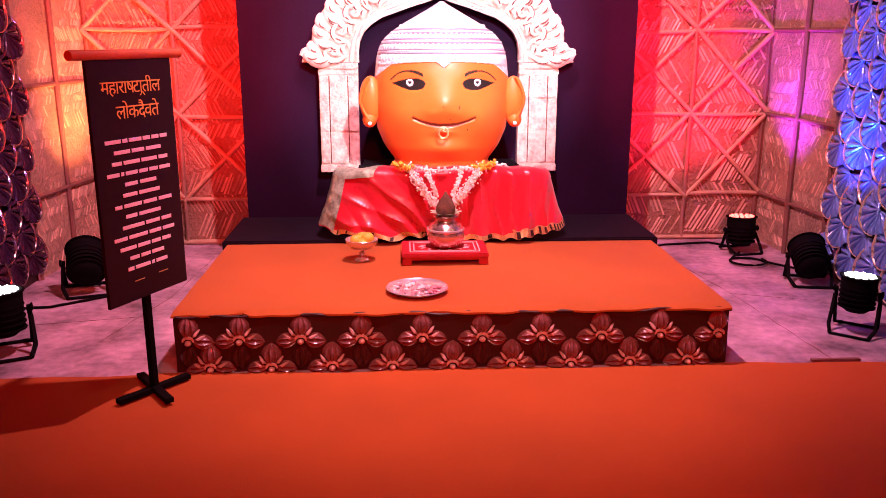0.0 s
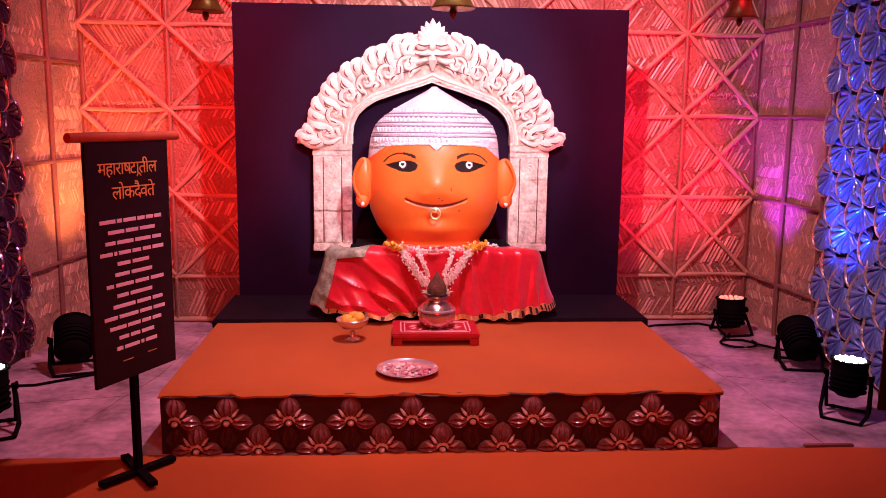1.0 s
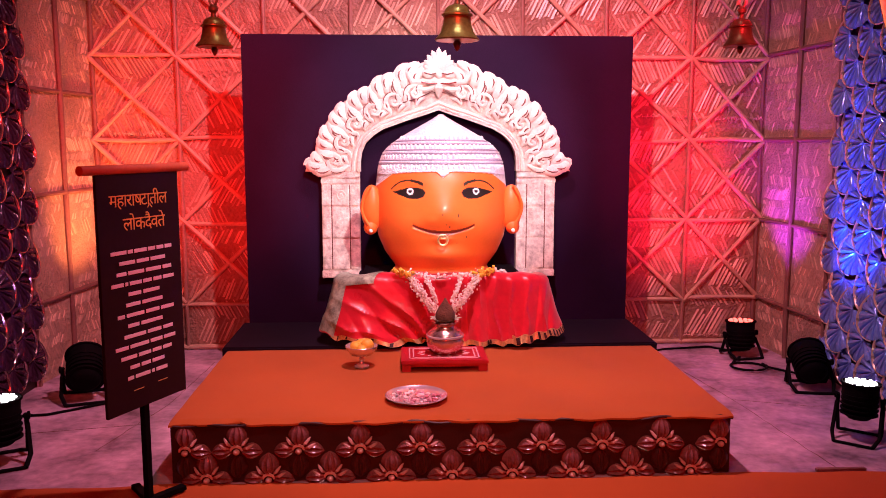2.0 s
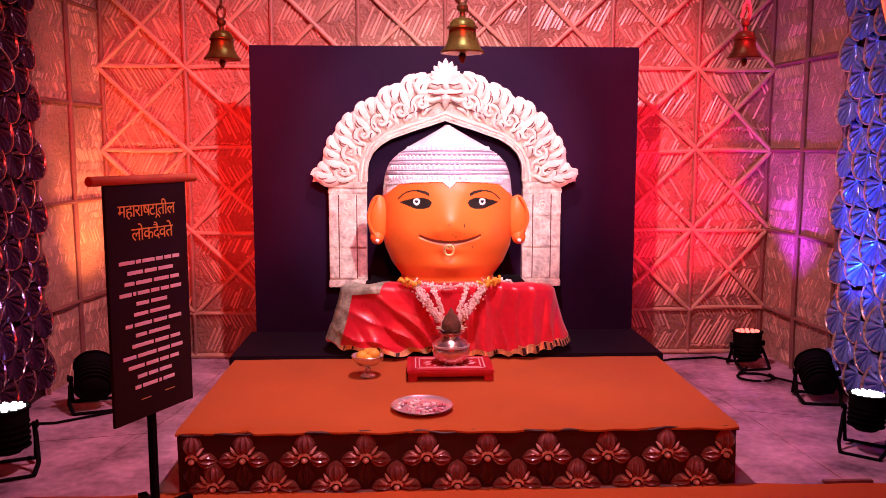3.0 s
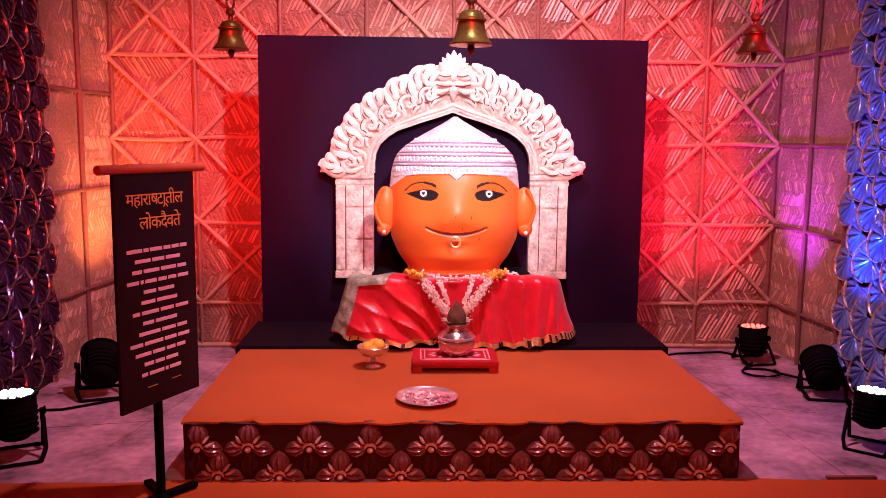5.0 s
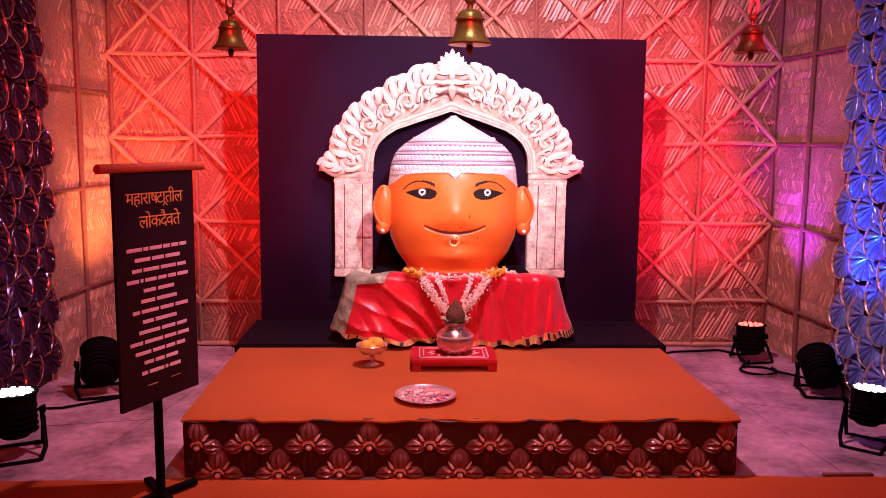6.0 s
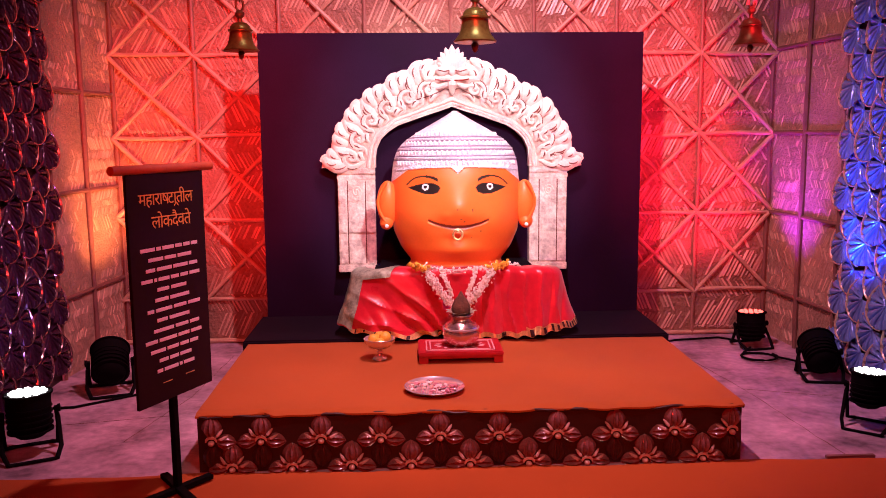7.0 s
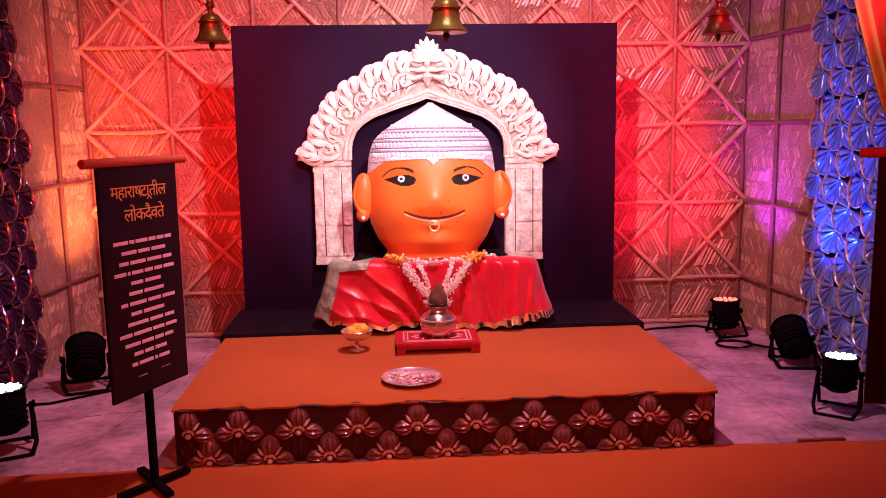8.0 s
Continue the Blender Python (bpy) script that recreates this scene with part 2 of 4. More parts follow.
def box(x0, x1, y0, y1, z0, z1, bevel=0.0, bm=None):
    own = bmesh.new()
    bmesh.ops.create_cube(own, size=1)
    for v in own.verts:
        v.co = ((x0 + x1) / 2 + v.co.x * (x1 - x0), (y0 + y1) / 2 + v.co.y * (y1 - y0), (z0 + z1) / 2 + v.co.z * (z1 - z0))
    if bevel:
        bmesh.ops.bevel(own, geom=own.edges[:], offset=bevel, segments=2, affect="EDGES")
    if bm is None:
        return own
    join(bm, own)
    return bm


def join(bm, other, m=None):
    me = bpy.data.meshes.new("tmp")
    if m is not None:
        bmesh.ops.transform(other, matrix=m, verts=other.verts)
    other.to_mesh(me)
    other.free()
    bm.from_mesh(me)
    bpy.data.meshes.remove(me)
    return bm


def lathe(profile, n=32, bm=None):
    """Turns (radius, height) pairs round z."""
    own = bmesh.new()
    rings = []
    for r, z in profile:
        rings.append([own.verts.new((max(r, 1e-4) * math.cos(2 * math.pi * i / n), max(r, 1e-4) * math.sin(2 * math.pi * i / n), z)) for i in range(n)])
    for a, b in zip(rings, rings[1:]):
        for i in range(n):
            own.faces.new((a[i], a[(i + 1) % n], b[(i + 1) % n], b[i]))
    own.faces.new(rings[0])
    own.faces.new(rings[-1])
    if bm is None:
        return own
    return join(bm, own)


def tube(points, radii, n=8, bm=None, flat=1.0):
    """A tapered tube along points. flat: thins it along y."""
    own = bmesh.new()
    pts = [Vector(p) for p in points]
    if isinstance(radii, (int, float)):
        radii = [radii] * len(pts)
    rings = []
    up = Vector((0.03, 1, 0.05)).normalized()
    for i, p in enumerate(pts):
        d = (pts[min(i + 1, len(pts) - 1)] - pts[max(i - 1, 0)]).normalized()
        if abs(d.dot(up)) > 0.95:
            up = Vector((1, 0.05, 0.02)).normalized()
        s = d.cross(up).normalized()
        w = s.cross(d).normalized()
        rings.append([own.verts.new(p + radii[i] * (math.cos(a) * s + flat * math.sin(a) * w)) for a in [2 * math.pi * k / n for k in range(n)]])
    for a, b in zip(rings, rings[1:]):
        for i in range(n):
            own.faces.new((a[i], a[(i + 1) % n], b[(i + 1) % n], b[i]))
    own.faces.new(rings[0])
    own.faces.new(rings[-1])
    if bm is None:
        return own
    return join(bm, own)


def sheet(func, nu, nv, thick=None):
    """A surface from func(u, v), with a back side thick behind it along y when given."""
    bm = bmesh.new()
    g = [[bm.verts.new(func(i / nu, j / nv)) for j in range(nv + 1)] for i in range(nu + 1)]
    for i in range(nu):
        for j in range(nv):
            bm.faces.new((g[i][j], g[i + 1][j], g[i + 1][j + 1], g[i][j + 1]))
    if thick:
        h = [[bm.verts.new(g[i][j].co + Vector(thick)) for j in range(nv + 1)] for i in range(nu + 1)]
        for i in range(nu):
            for j in range(nv):
                bm.faces.new((h[i][j], h[i][j + 1], h[i + 1][j + 1], h[i + 1][j]))
        for i in range(nu):
            bm.faces.new((g[i][0], h[i][0], h[i + 1][0], g[i + 1][0]))
            bm.faces.new((g[i][nv], g[i + 1][nv], h[i + 1][nv], h[i][nv]))
        for j in range(nv):
            bm.faces.new((g[0][j], g[0][j + 1], h[0][j + 1], h[0][j]))
            bm.faces.new((g[nu][j], h[nu][j], h[nu][j + 1], g[nu][j + 1]))
    return bm


def ball(rx, ry, rz, at=(0, 0, 0), seg=12, rings=8, bm=None):
    own = bmesh.new()
    bmesh.ops.create_uvsphere(own, u_segments=seg, v_segments=rings, radius=1)
    bmesh.ops.transform(own, matrix=Matrix.Translation(at) @ Matrix.Diagonal((rx, ry, rz, 1)), verts=own.verts)
    if bm is None:
        return own
    return join(bm, own)


def curve(values, x):
    """Smooth reading of a table of (x, value)."""
    xs, ys = [v[0] for v in values], [v[1] for v in values]
    return float(np.interp(x, xs, ys))


# ---- structure ----
floor = tagged(part("floor", box(-4.2, 4.9, -3.6, 7.0, -0.12, 0), MAT_FLOOR, smooth=False), "worn grey concrete floor with pale scuffs", "floor", kind="structure")
for x0, y0, x1, y1 in ((2.12, 5.75, 2.24, 4.9), (2.24, 4.9, 2.33, 3.75), (-1.35, 6.0, -1.42, 5.0), (-1.42, 5.0, -1.60, 4.2), (2.24, 4.9, 2.75, 4.72), (-2.3, 4.45, -1.45, 4.62)):
    pts = [(x0 + (x1 - x0) * i / 12 + random.uniform(-0.006, 0.006), y0 + (y1 - y0) * i / 12, 0.0) for i in range(13)]
    part("floor_joint", tube(pts, [random.uniform(0.001, 0.003) for _ in pts], 5), MAT_GROOVE, floor)
carpet = part("carpet", sheet(lambda u, v: (-4.1 + 8.9 * u, -3.5 + 7.205 * v + (0.012 * math.sin(u * 40) + 0.008 * math.sin(u * 97)) * (v > 0.99), 0.009), 120, 60, (0, 0, -0.007)), MAT_CARPET_RED, smooth=False)
tagged(carpet, "thin rust-red carpet laid over the concrete floor", "carpet", kind="structure")
tagged(part("ceiling", box(-4.2, 4.9, -3.6, 7.0, 4.5, 4.6), MAT_PLAIN, smooth=False), "dark plain ceiling", "ceiling", kind="structure")
tagged(part("wall_south", box(-4.2, 4.9, -3.7, -3.6, 0, 4.5), MAT_PLAIN, smooth=False), "dark plain wall", "wall", kind="structure")

BX0, BX1, BY = -2.32, 3.04, 6.4
ROWS = (0.38, 1.04, 1.69, 2.33, 2.98, 3.63)
COLS = (-1.65, -0.97, -0.30, 0.37, 1.04, 1.72, 2.41)


def batten(a, b, r, parent, mat=None, name="batten"):
    """A slightly bowed half-round pole from a to b."""
    a, b = Vector(a), Vector(b)
    n = 5
    jit = random.uniform(-0.012, 0.012)
    side = (b - a).normalized().cross(Vector((0, 1, 0)) if abs((b - a).normalized().y) < 0.5 else Vector((0, 0, 1)))
    pts = [a.lerp(b, i / n) + side * jit * math.sin(math.pi * i / n) for i in range(n + 1)]
    rad = [r * random.uniform(0.85, 1.12) for _ in pts]
    return part(name, tube(pts, rad, 8), mat or MAT_BATTEN, parent)


wall_n = tagged(part("wall_north", box(BX0 - 0.15, BX1 + 0.15, BY, BY + 0.12, 0, 4.5), MAT_WALL, smooth=False), "wall of plaited palm-leaf mats crossed by bamboo battens", "wall", kind="structure")
for z in ROWS:
    for xa, xb in zip((BX0,) + COLS, COLS + (BX1,)):
        dz = random.uniform(-0.012, 0.012)
        batten((xa, BY - 0.014, z + dz), (xb, BY - 0.014, z + dz), 0.016, wall_n)
for x in COLS:
    for za, zb in zip((0.0,) + ROWS, ROWS):
        batten((x, BY - 0.016, za), (x, BY - 0.016, zb), 0.016, wall_n, MAT_BATTEN_MID)
for xa, xb in zip((BX0,) + COLS, COLS + (BX1,)):
    for za, zb in zip(ROWS[:4], ROWS[1:5]):
        j = [random.uniform(-0.02, 0.02) for _ in range(4)]
        batten((xa, BY - 0.016, za + j[0]), (xb, BY - 0.016, zb + j[1]), 0.018, wall_n)
        batten((xa, BY - 0.022, zb + j[2]), (xb, BY - 0.022, za + j[3]), 0.018, wall_n)
batten((BX0, BY - 0.014, 0.02), (BX1, BY - 0.014, 0.02), 0.018, wall_n)


def leaf_strips(parent, start, end, face, z1, pitch, tall, keep, lift=0.009):
    """Split palm-leaf strips of a plaited mat from start to end: rows of steep strips whose lean turns about row by row."""
    a, b, out = Vector((*start, 0)), Vector((*end, 0)), Vector(face)
    wide, run = (b - a).length, (b - a).normalized()
    verts, faces = [], []
    z, lean, k = 0.03, 1, random.uniform(0, 50)
    while z < z1:
        h = random.uniform(*tall)
        slope, x = random.uniform(0.42, 0.66), -h
        while x < wide + h:
            dx = lean * h * slope * random.uniform(0.9, 1.1)
            w = pitch * random.uniform(0.32, 0.66)
            loose = noise.noise((x * 2.6 + k, z * 2.6, k)) + random.uniform(-0.35, 0.35)
            t0, t1 = random.uniform(0, 0.22), random.uniform(0.72, 1.08)
            xs = [x + dx * t0, x + dx * t1, x + dx * t1 + w, x + dx * t0 + w]
            if loose < keep and min(xs) > 0.003 and max(xs) < wide - 0.003:
                zs = [z + h * t0, z + h * t1, z + h * t1, z + h * t0]
                up = lift * random.uniform(0.5, 1.3)
                ys = [0.35 * up, 0.2 * up, up * random.uniform(0.6, 1.1), up]
                i = len(verts)
                for d in (0, 1):
                    verts += [a + run * xs[q] + Vector((0, 0, zs[q])) + out * (ys[q] * d - 0.001 * (1 - d)) for q in range(4)]
                faces += [(i + 4, i + 5, i + 6, i + 7)] + [(i + q, i + (q + 1) % 4, i + 4 + (q + 1) % 4, i + 4 + q) for q in range(4)]
            x += pitch * random.uniform(0.85, 1.2)
        z += h * 0.97
        lean = -lean
    me = bpy.data.meshes.new("leaf_strips")
    me.from_pydata(verts, [], faces)
    me.materials.append(MAT_STRIP)
    ob = new("leaf_strips", me)
    ob.parent = parent
    ob["kind"] = "stuff"
    return ob


for xa, xb in zip((BX0,) + COLS, COLS + (BX1,)):
    leaf_strips(wall_n, (xa, BY), (xb, BY), (0, -1, 0), 3.4, 0.031, (0.13, 0.30), 0.34)


def fringe(xa, xb, z, n):
    """Frayed leaf ends that curl out over a seam of the mats."""
    bm = bmesh.new()
    for i in range(n):
        x = xa + (xb - xa) * (i + random.random()) / n
        d, h = random.uniform(-0.05, 0.05), random.uniform(0.01, 0.035)
        tube([(x, BY - 0.004, z + 0.012), (x + d * 0.4, BY - 0.030, z + h), (x + d, BY - 0.020, z + random.uniform(-0.01, 0.02))], [0.004, 0.006, 0.002], 5, bm=bm, flat=0.6)
    return part("fringe", bm, MAT_STRIP, wall_n)


for xa, xb, z in ((-2.2, -1.68, 1.72), (-1.62, -1.15, 1.72), (1.75, 2.38, 1.86), (2.44, 3.0, 1.84), (2.44, 3.0, 0.06)):
    fringe(xa, xb, z, 34)


def side_wall(name, near, far, rows, tag):
    """A return wall of mats from the back corner far to its front edge near."""
    a, b = Vector((*near, 0)), Vector((*far, 0))
    out = Vector((-0.12 if near[0] < 0 else 0.12, 0, 0))
    bm = bmesh.new()
    low = [a, b, b + out, a + out]
    v0 = [bm.verts.new(p) for p in low]
    v1 = [bm.verts.new(p + Vector((0, 0, 4.5))) for p in low]
    bm.faces.new(v0), bm.faces.new(v1)
    for i in range(4):
        bm.faces.new((v0[i], v0[(i + 1) % 4], v1[(i + 1) % 4], v1[i]))
    w = tagged(part(name, bm, MAT_WALL_SIDE, smooth=False), tag, "wall", kind="structure")
    mid = a.lerp(b, 0.5)
    ins = -out * 0.11
    leaf_strips(w, near, mid.xy, (-out).normalized(), 3.4, 0.022, (0.05, 0.12), -0.22, 0.004)
    leaf_strips(w, mid.xy, far, (-out).normalized(), 3.4, 0.021, (0.05, 0.12), 0.05, 0.005)
    for p, r in ((a, 0.016), (mid, 0.02), (b + ins, 0.018)):
        for za, zb in zip((0.0, 1.3, 2.6), (1.3, 2.6, 4.4)):
            batten(p + ins + Vector((0, 0, za)), p + ins + Vector((0, 0, zb)), r, w, MAT_BATTEN_DARK)
    for z in rows:
        batten(a + ins + Vector((0, 0, z)), mid + ins + Vector((0, 0, z)), 0.016, w, MAT_BATTEN_DARK)
        batten(mid + ins + Vector((0, 0, z)), b + ins + Vector((0, 0, z)), 0.016, w, MAT_BATTEN_DARK)
    return w


side_wall("wall_west", (-2.43, 5.43), (-2.32, 6.4), (0.57, 1.31, 2.03, 2.75), "return wall of tan plaited mats with dark battens")
side_wall("wall_east", (3.10, 5.38), (3.04, 6.4), (0.40, 1.04, 1.69, 2.36, 3.0), "return wall of tan plaited mats with dark battens")


def fan_mesh(radius=0.172, ribs=9, span=230):
    """A pleated round fan, hanging from its hub, in the xz plane, facing -y: broad bright ribs, deep dark folds between."""
    bm = bmesh.new()
    c = bm.verts.new((0, -0.034, 0))
    for i in range(ribs):
        a0 = -90 - span / 2 + span * i / ribs
        ring = []
        for f, y in ((0.02, -0.004), (0.16, -0.028), (0.48, -0.036), (0.80, -0.028), (0.98, -0.004)):
            a = radians(a0 + span / ribs * f)
            ring.append([bm.verts.new((k * radius * math.cos(a), y * q - 0.004, k * radius * math.sin(a))) for k, q in ((0.35, 0.8), (0.75, 1.0), (1.0, 0.8))])
        for p, q in zip(ring, ring[1:]):
            bm.faces.new((c, p[0], q[0]))
            bm.faces.new((p[0], p[1], q[1], q[0]))
            bm.faces.new((p[1], p[2], q[2], q[1]))
    ball(0.014, 0.010, 0.014, (0, -0.038, 0), 8, 6, bm=bm)
    return bm


def rim_mesh(radius=0.178, span=150, n=14):
    pts = []
    for i in range(n + 1):
        a = radians(-128 - span / 2 + span * i / n)
        pts.append((radius * math.cos(a), -0.028, radius * math.sin(a)))
    return tube(pts, [0.0045 + 0.007 * math.sin(math.pi * min(1, 1.3 * i / n)) for i in range(n + 1)], 6)


def fan_wall(name, x, facing, y_far, fan_mat, rim_mat, tag):
    """A wall of overlapping pleated fans, facing along x."""
    s = -1 if facing < 0 else 1
    bm = box(min(x, x - s * 0.1), max(x, x - s * 0.1), -3.6, y_far, 0, 4.5)
    w = tagged(part(name, bm, MAT_MAROON, smooth=False), tag, "wall", kind="structure")
    turn = pose(0, 0, 0, 0, 0, 90 if s > 0 else -90)
    fan0 = rim0 = None
    for r in range(18):
        for c in range(5):
            y = y_far - 0.10 - 0.27 * c - (0.135 if r % 2 else 0) + random.uniform(-0.012, 0.012)
            z = 0.22 + 0.18 * r + random.uniform(-0.012, 0.012)
            lean = random.uniform(12, 50)
            m = Matrix.Translation((x + s * (0.004 + 0.004 * (r % 3)), y, z)) @ turn @ Matrix.Diagonal((-s, 1, 1, 1)) @ pose(0, 0, 0, -9 + random.uniform(-5, 5), lean, random.uniform(-6, 6)) @ Matrix.Diagonal((0.80, 1.0, 1.02, 1))
            if fan0 is None:
                fan0 = part("fan", fan_mesh(), fan_mat, w, smooth=False)
                fan0.matrix_basis = m
                rim0 = part("rim", rim_mesh(), rim_mat, fan0)
            else:
                f = share("fan", fan0, m, w)
                share("rim", rim0, Matrix.Identity(4), f)
    part("edge_pole", tube([(x + s * 0.012, y_far, 0), (x + s * 0.012, y_far, 4.4)], 0.014, 8), rim_mat, w)
    return w


fan_wall("wall_southwest", -2.44, 1, 5.42, MAT_FAN_SHADED, MAT_RIM_SHADED, "wall of overlapping foil fans with thin rims, coloured darker for weaker light")
fan_wall("wall_southeast", 3.11, -1, 5.37, MAT_FAN, MAT_RIM, "wall of overlapping pleated foil fans with copper rims")

# ---- shrine ----
PX0, PX1, PY0, PY1, PZ = -1.06, 1.75, 3.73, 5.11, 0.32
CX = 0.355

platform = tagged(empty("stage_platform", pose(CX, PY0, 0)), "low stage topped with rust carpet, flowered maroon front", "platform")


def under(ob, thing):
    """Hangs a part built at its true place under a thing that stands elsewhere."""
    ob.parent = thing
    ob.matrix_parent_inverse = thing.matrix_basis.inverted()
    return ob


under(part("body", box(PX0 + 0.02, PX1 - 0.02, PY0 + 0.03, PY1, 0, PZ - 0.026), MAT_MAROON, smooth=False), platform)


def top_edge(u, v):
    x, y = PX0 + (PX1 - PX0) * u, PY0 + (PY1 - PY0) * v
    if v < 0.01:
        y += 0.012 * math.sin(u * 31) + 0.008 * math.sin(u * 83) - 0.01
        y += 0.05 * math.exp(-((x + 0.72) / 0.04) ** 2)
    z = PZ - 0.010 * (v < 0.01) - 0.003 + 0.003 * noise.noise((x * 3, y * 3, 0))
    return (x, y, z)


under(part("carpet_top", sheet(top_edge, 140, 40, (0, 0, -0.010)), MAT_CARPET, None, "rust-orange carpet top with a ragged front edge"), platform)
under(part("front_cloth", sheet(lambda u, v: (PX0 + 0.005 + (PX1 - PX0 - 0.01) * u, PY0 + 0.012 + 0.004 * math.sin(u * 60 + v * 5), 0.004 + (PZ - 0.036) * v), 80, 8, (0, 0.012, 0)), MAT_MAROON), platform)


def trim_point(i, n=90):
    u = i / n
    return (PX0 + (PX1 - PX0) * u, PY0 + 0.002, PZ - 0.018 - 0.006 * math.sin(u * 70) - 0.006 * abs(math.sin(u * 29)))


under(part("edge_trim", tube([trim_point(i) for i in range(91)], [0.005 + 0.004 * abs(math.sin(i * 1.7)) for i in range(91)], 6), MAT_MAROON), platform)


def petal_mesh(w, h, d):
    """A ribbed, pointed petal standing up from its foot at the origin."""
    def f(u, v):
        a = (u - 0.5) * 2
        wide = w * math.sin(math.pi * min(1, v * 0.93 + 0.07)) ** 0.7
        rib = 0.30 * math.cos(a * 11) * (1 - abs(a) * 0.6)
        return (a * wide, -d * (math.sqrt(max(0, 1 - a * a)) + rib) * math.sin(math.pi * min(0.98, 0.12 + 0.86 * v)), h * v)
    return sheet(f, 18, 8)


flower_bits = {}


def flower(x, z, cut, skip=()):
    """A carved blossom on the stage front: four petals, four spurs and a bud."""
    fl = empty("flower", pose(x, PY0 + 0.010, z))
    under(fl, platform)
    put = []
    if not cut:
        put.append(("petal", petal_mesh(0.05, 0.12, 0.03), MAT_PETAL_DARK, pose(0, 0, -0.025, 0, 180, 0)))
    put.append(("petal", petal_mesh(0.052, 0.110, 0.038), MAT_PETAL, pose(0, 0, 0.026, 0, 0, 0)))
    put.append(("petal", petal_mesh(0.044, 0.100, 0.036), MAT_PETAL, pose(0.026, 0, 0.002, 0, 95, 0)))
    put.append(("petal", petal_mesh(0.044, 0.100, 0.036), MAT_PETAL, pose(-0.026, 0, 0.002, 0, -95, 0)))
    for i, (name, bm, mat, m) in enumerate(put):
        key = i if not cut else i + 1
        if key in skip:
            bm.free()
            continue
        if key in flower_bits:
            bm.free()
            share(name, flower_bits[key], m, fl)
        else:
            flower_bits[key] = part(name, bm, mat, fl)
            flower_bits[key].matrix_basis = m
    for k, a in enumerate((40, -40, 66, -66)):
        if (a < 0 and 3 in skip) or (a > 0 and 2 in skip):
            continue
        if "spur" not in flower_bits:
            flower_bits["spur"] = part("spur", tube([(0, -0.014, 0.035), (0, -0.032, 0.058), (0, -0.024, 0.078), (0, -0.014, 0.092)], [0.004, 0.009, 0.008, 0.003], 6), MAT_SPUR, fl)
            flower_bits["spur"].matrix_basis = pose(0, 0, 0, 0, a, 0)
        else:
            share("spur", flower_bits["spur"], pose(0, 0, 0, 0, a, 0), fl)
    if "bud" not in flower_bits:
        bm = tube([(0.027 * math.cos(k * math.pi / 7), -0.022, 0.006 + 0.024 * math.sin(k * math.pi / 7)) for k in range(8)], [0.004, 0.007, 0.008, 0.009, 0.009, 0.008, 0.007, 0.004], 6)
        ball(0.017, 0.020, 0.015, (0, -0.022, 0.000), bm=bm)
        flower_bits["bud"] = part("bud", bm, MAT_BUD, fl)
    else:
        share("bud", flower_bits["bud"], Matrix.Identity(4), fl)


for i in range(9):
    flower(-0.735 + 0.303 * i, 0.163 + random.uniform(-0.004, 0.004), False, (2,) if i == 8 else ())
    flower(-0.885 + 0.303 * i, 0.018 + random.uniform(-0.003, 0.004), True)

flower(-0.985, 0.165, False, (3,))

plinth = tagged(part("black_plinth", box(-1.10, 1.80, PY1 + 0.01, 5.87, 0, 0.335, 0.01), MAT_BLACK), "black cloth-covered step behind the carpeted stage", "plinth")
panel = tagged(empty("backdrop_panel", pose(CX, 5.9, 0)), "tall black-purple cloth panel on a frame", "backdrop panel")
under(part("cloth_face", sheet(lambda u, v: (-1.06 + 2.85 * u, 5.89 + 0.003 * noise.noise((u * 6, v * 6, 1)), 2.44 * v), 40, 40, (0, 0.02, 0)), MAT_PANEL), panel)
for x in (-1.0, 1.73):
    under(part("frame_post", box(x - 0.02, x + 0.02, 5.915, 5.955, 0, 2.42, 0.003), MAT_BATTEN_DARK), panel)
for z in (0.1, 2.36):
    under(part("frame_rail", box(-1.0, 1.73, 5.915, 5.955, z, z + 0.04, 0.003), MAT_BATTEN_DARK), panel)

# arch: half outlines as distance from the middle and height
OUTER = [(0.0, 2.345), (0.045, 2.30), (0.10, 2.255), (0.21, 2.225), (0.31, 2.18), (0.39, 2.145), (0.49, 2.09), (0.58, 2.04), (0.69, 1.965), (0.75, 1.885), (0.825, 1.81), (0.85, 1.735), (0.90, 1.65), (0.905, 1.59), (0.96, 1.555), (0.98, 1.46)]
INNER = [(0.0, 1.90), (0.10, 1.865), (0.20, 1.835), (0.30, 1.80), (0.40, 1.765), (0.47, 1.72), (0.525, 1.665), (0.555, 1.60), (0.565, 1.53), (0.565, 1.46)]


def along(line, t):
    d = [0.0]
    for a, b in zip(line, line[1:]):
        d.append(d[-1] + math.dist(a, b))
    t *= d[-1]
    return (float(np.interp(t, d, [p[0] for p in line])), float(np.interp(t, d, [p[1] for p in line])))


AY = 5.80
arch = tagged(empty("temple_arch", pose(CX, AY, 0.67)), "cream carved plaster arch with pillars and scrolling leaves", "arch")


def band(u, v):
    side = -1 if u < 0.5 else 1
    t = abs(u - 0.5) * 2
    (xi, zi), (xo, zo) = along(INNER, t), along(OUTER, t)
    f = v * 0.96
    y = curve([(0, AY - 0.034), (0.07, AY - 0.034), (0.08, AY - 0.018), (0.11, AY - 0.018), (0.12, AY - 0.032), (0.16, AY - 0.030), (0.18, AY - 0.008), (0.55, AY - 0.020), (1, AY - 0.008)], v)
    return (CX + side * (xi + (xo - xi) * f), y, zi + (zo - zi) * f)


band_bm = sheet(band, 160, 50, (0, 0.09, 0))
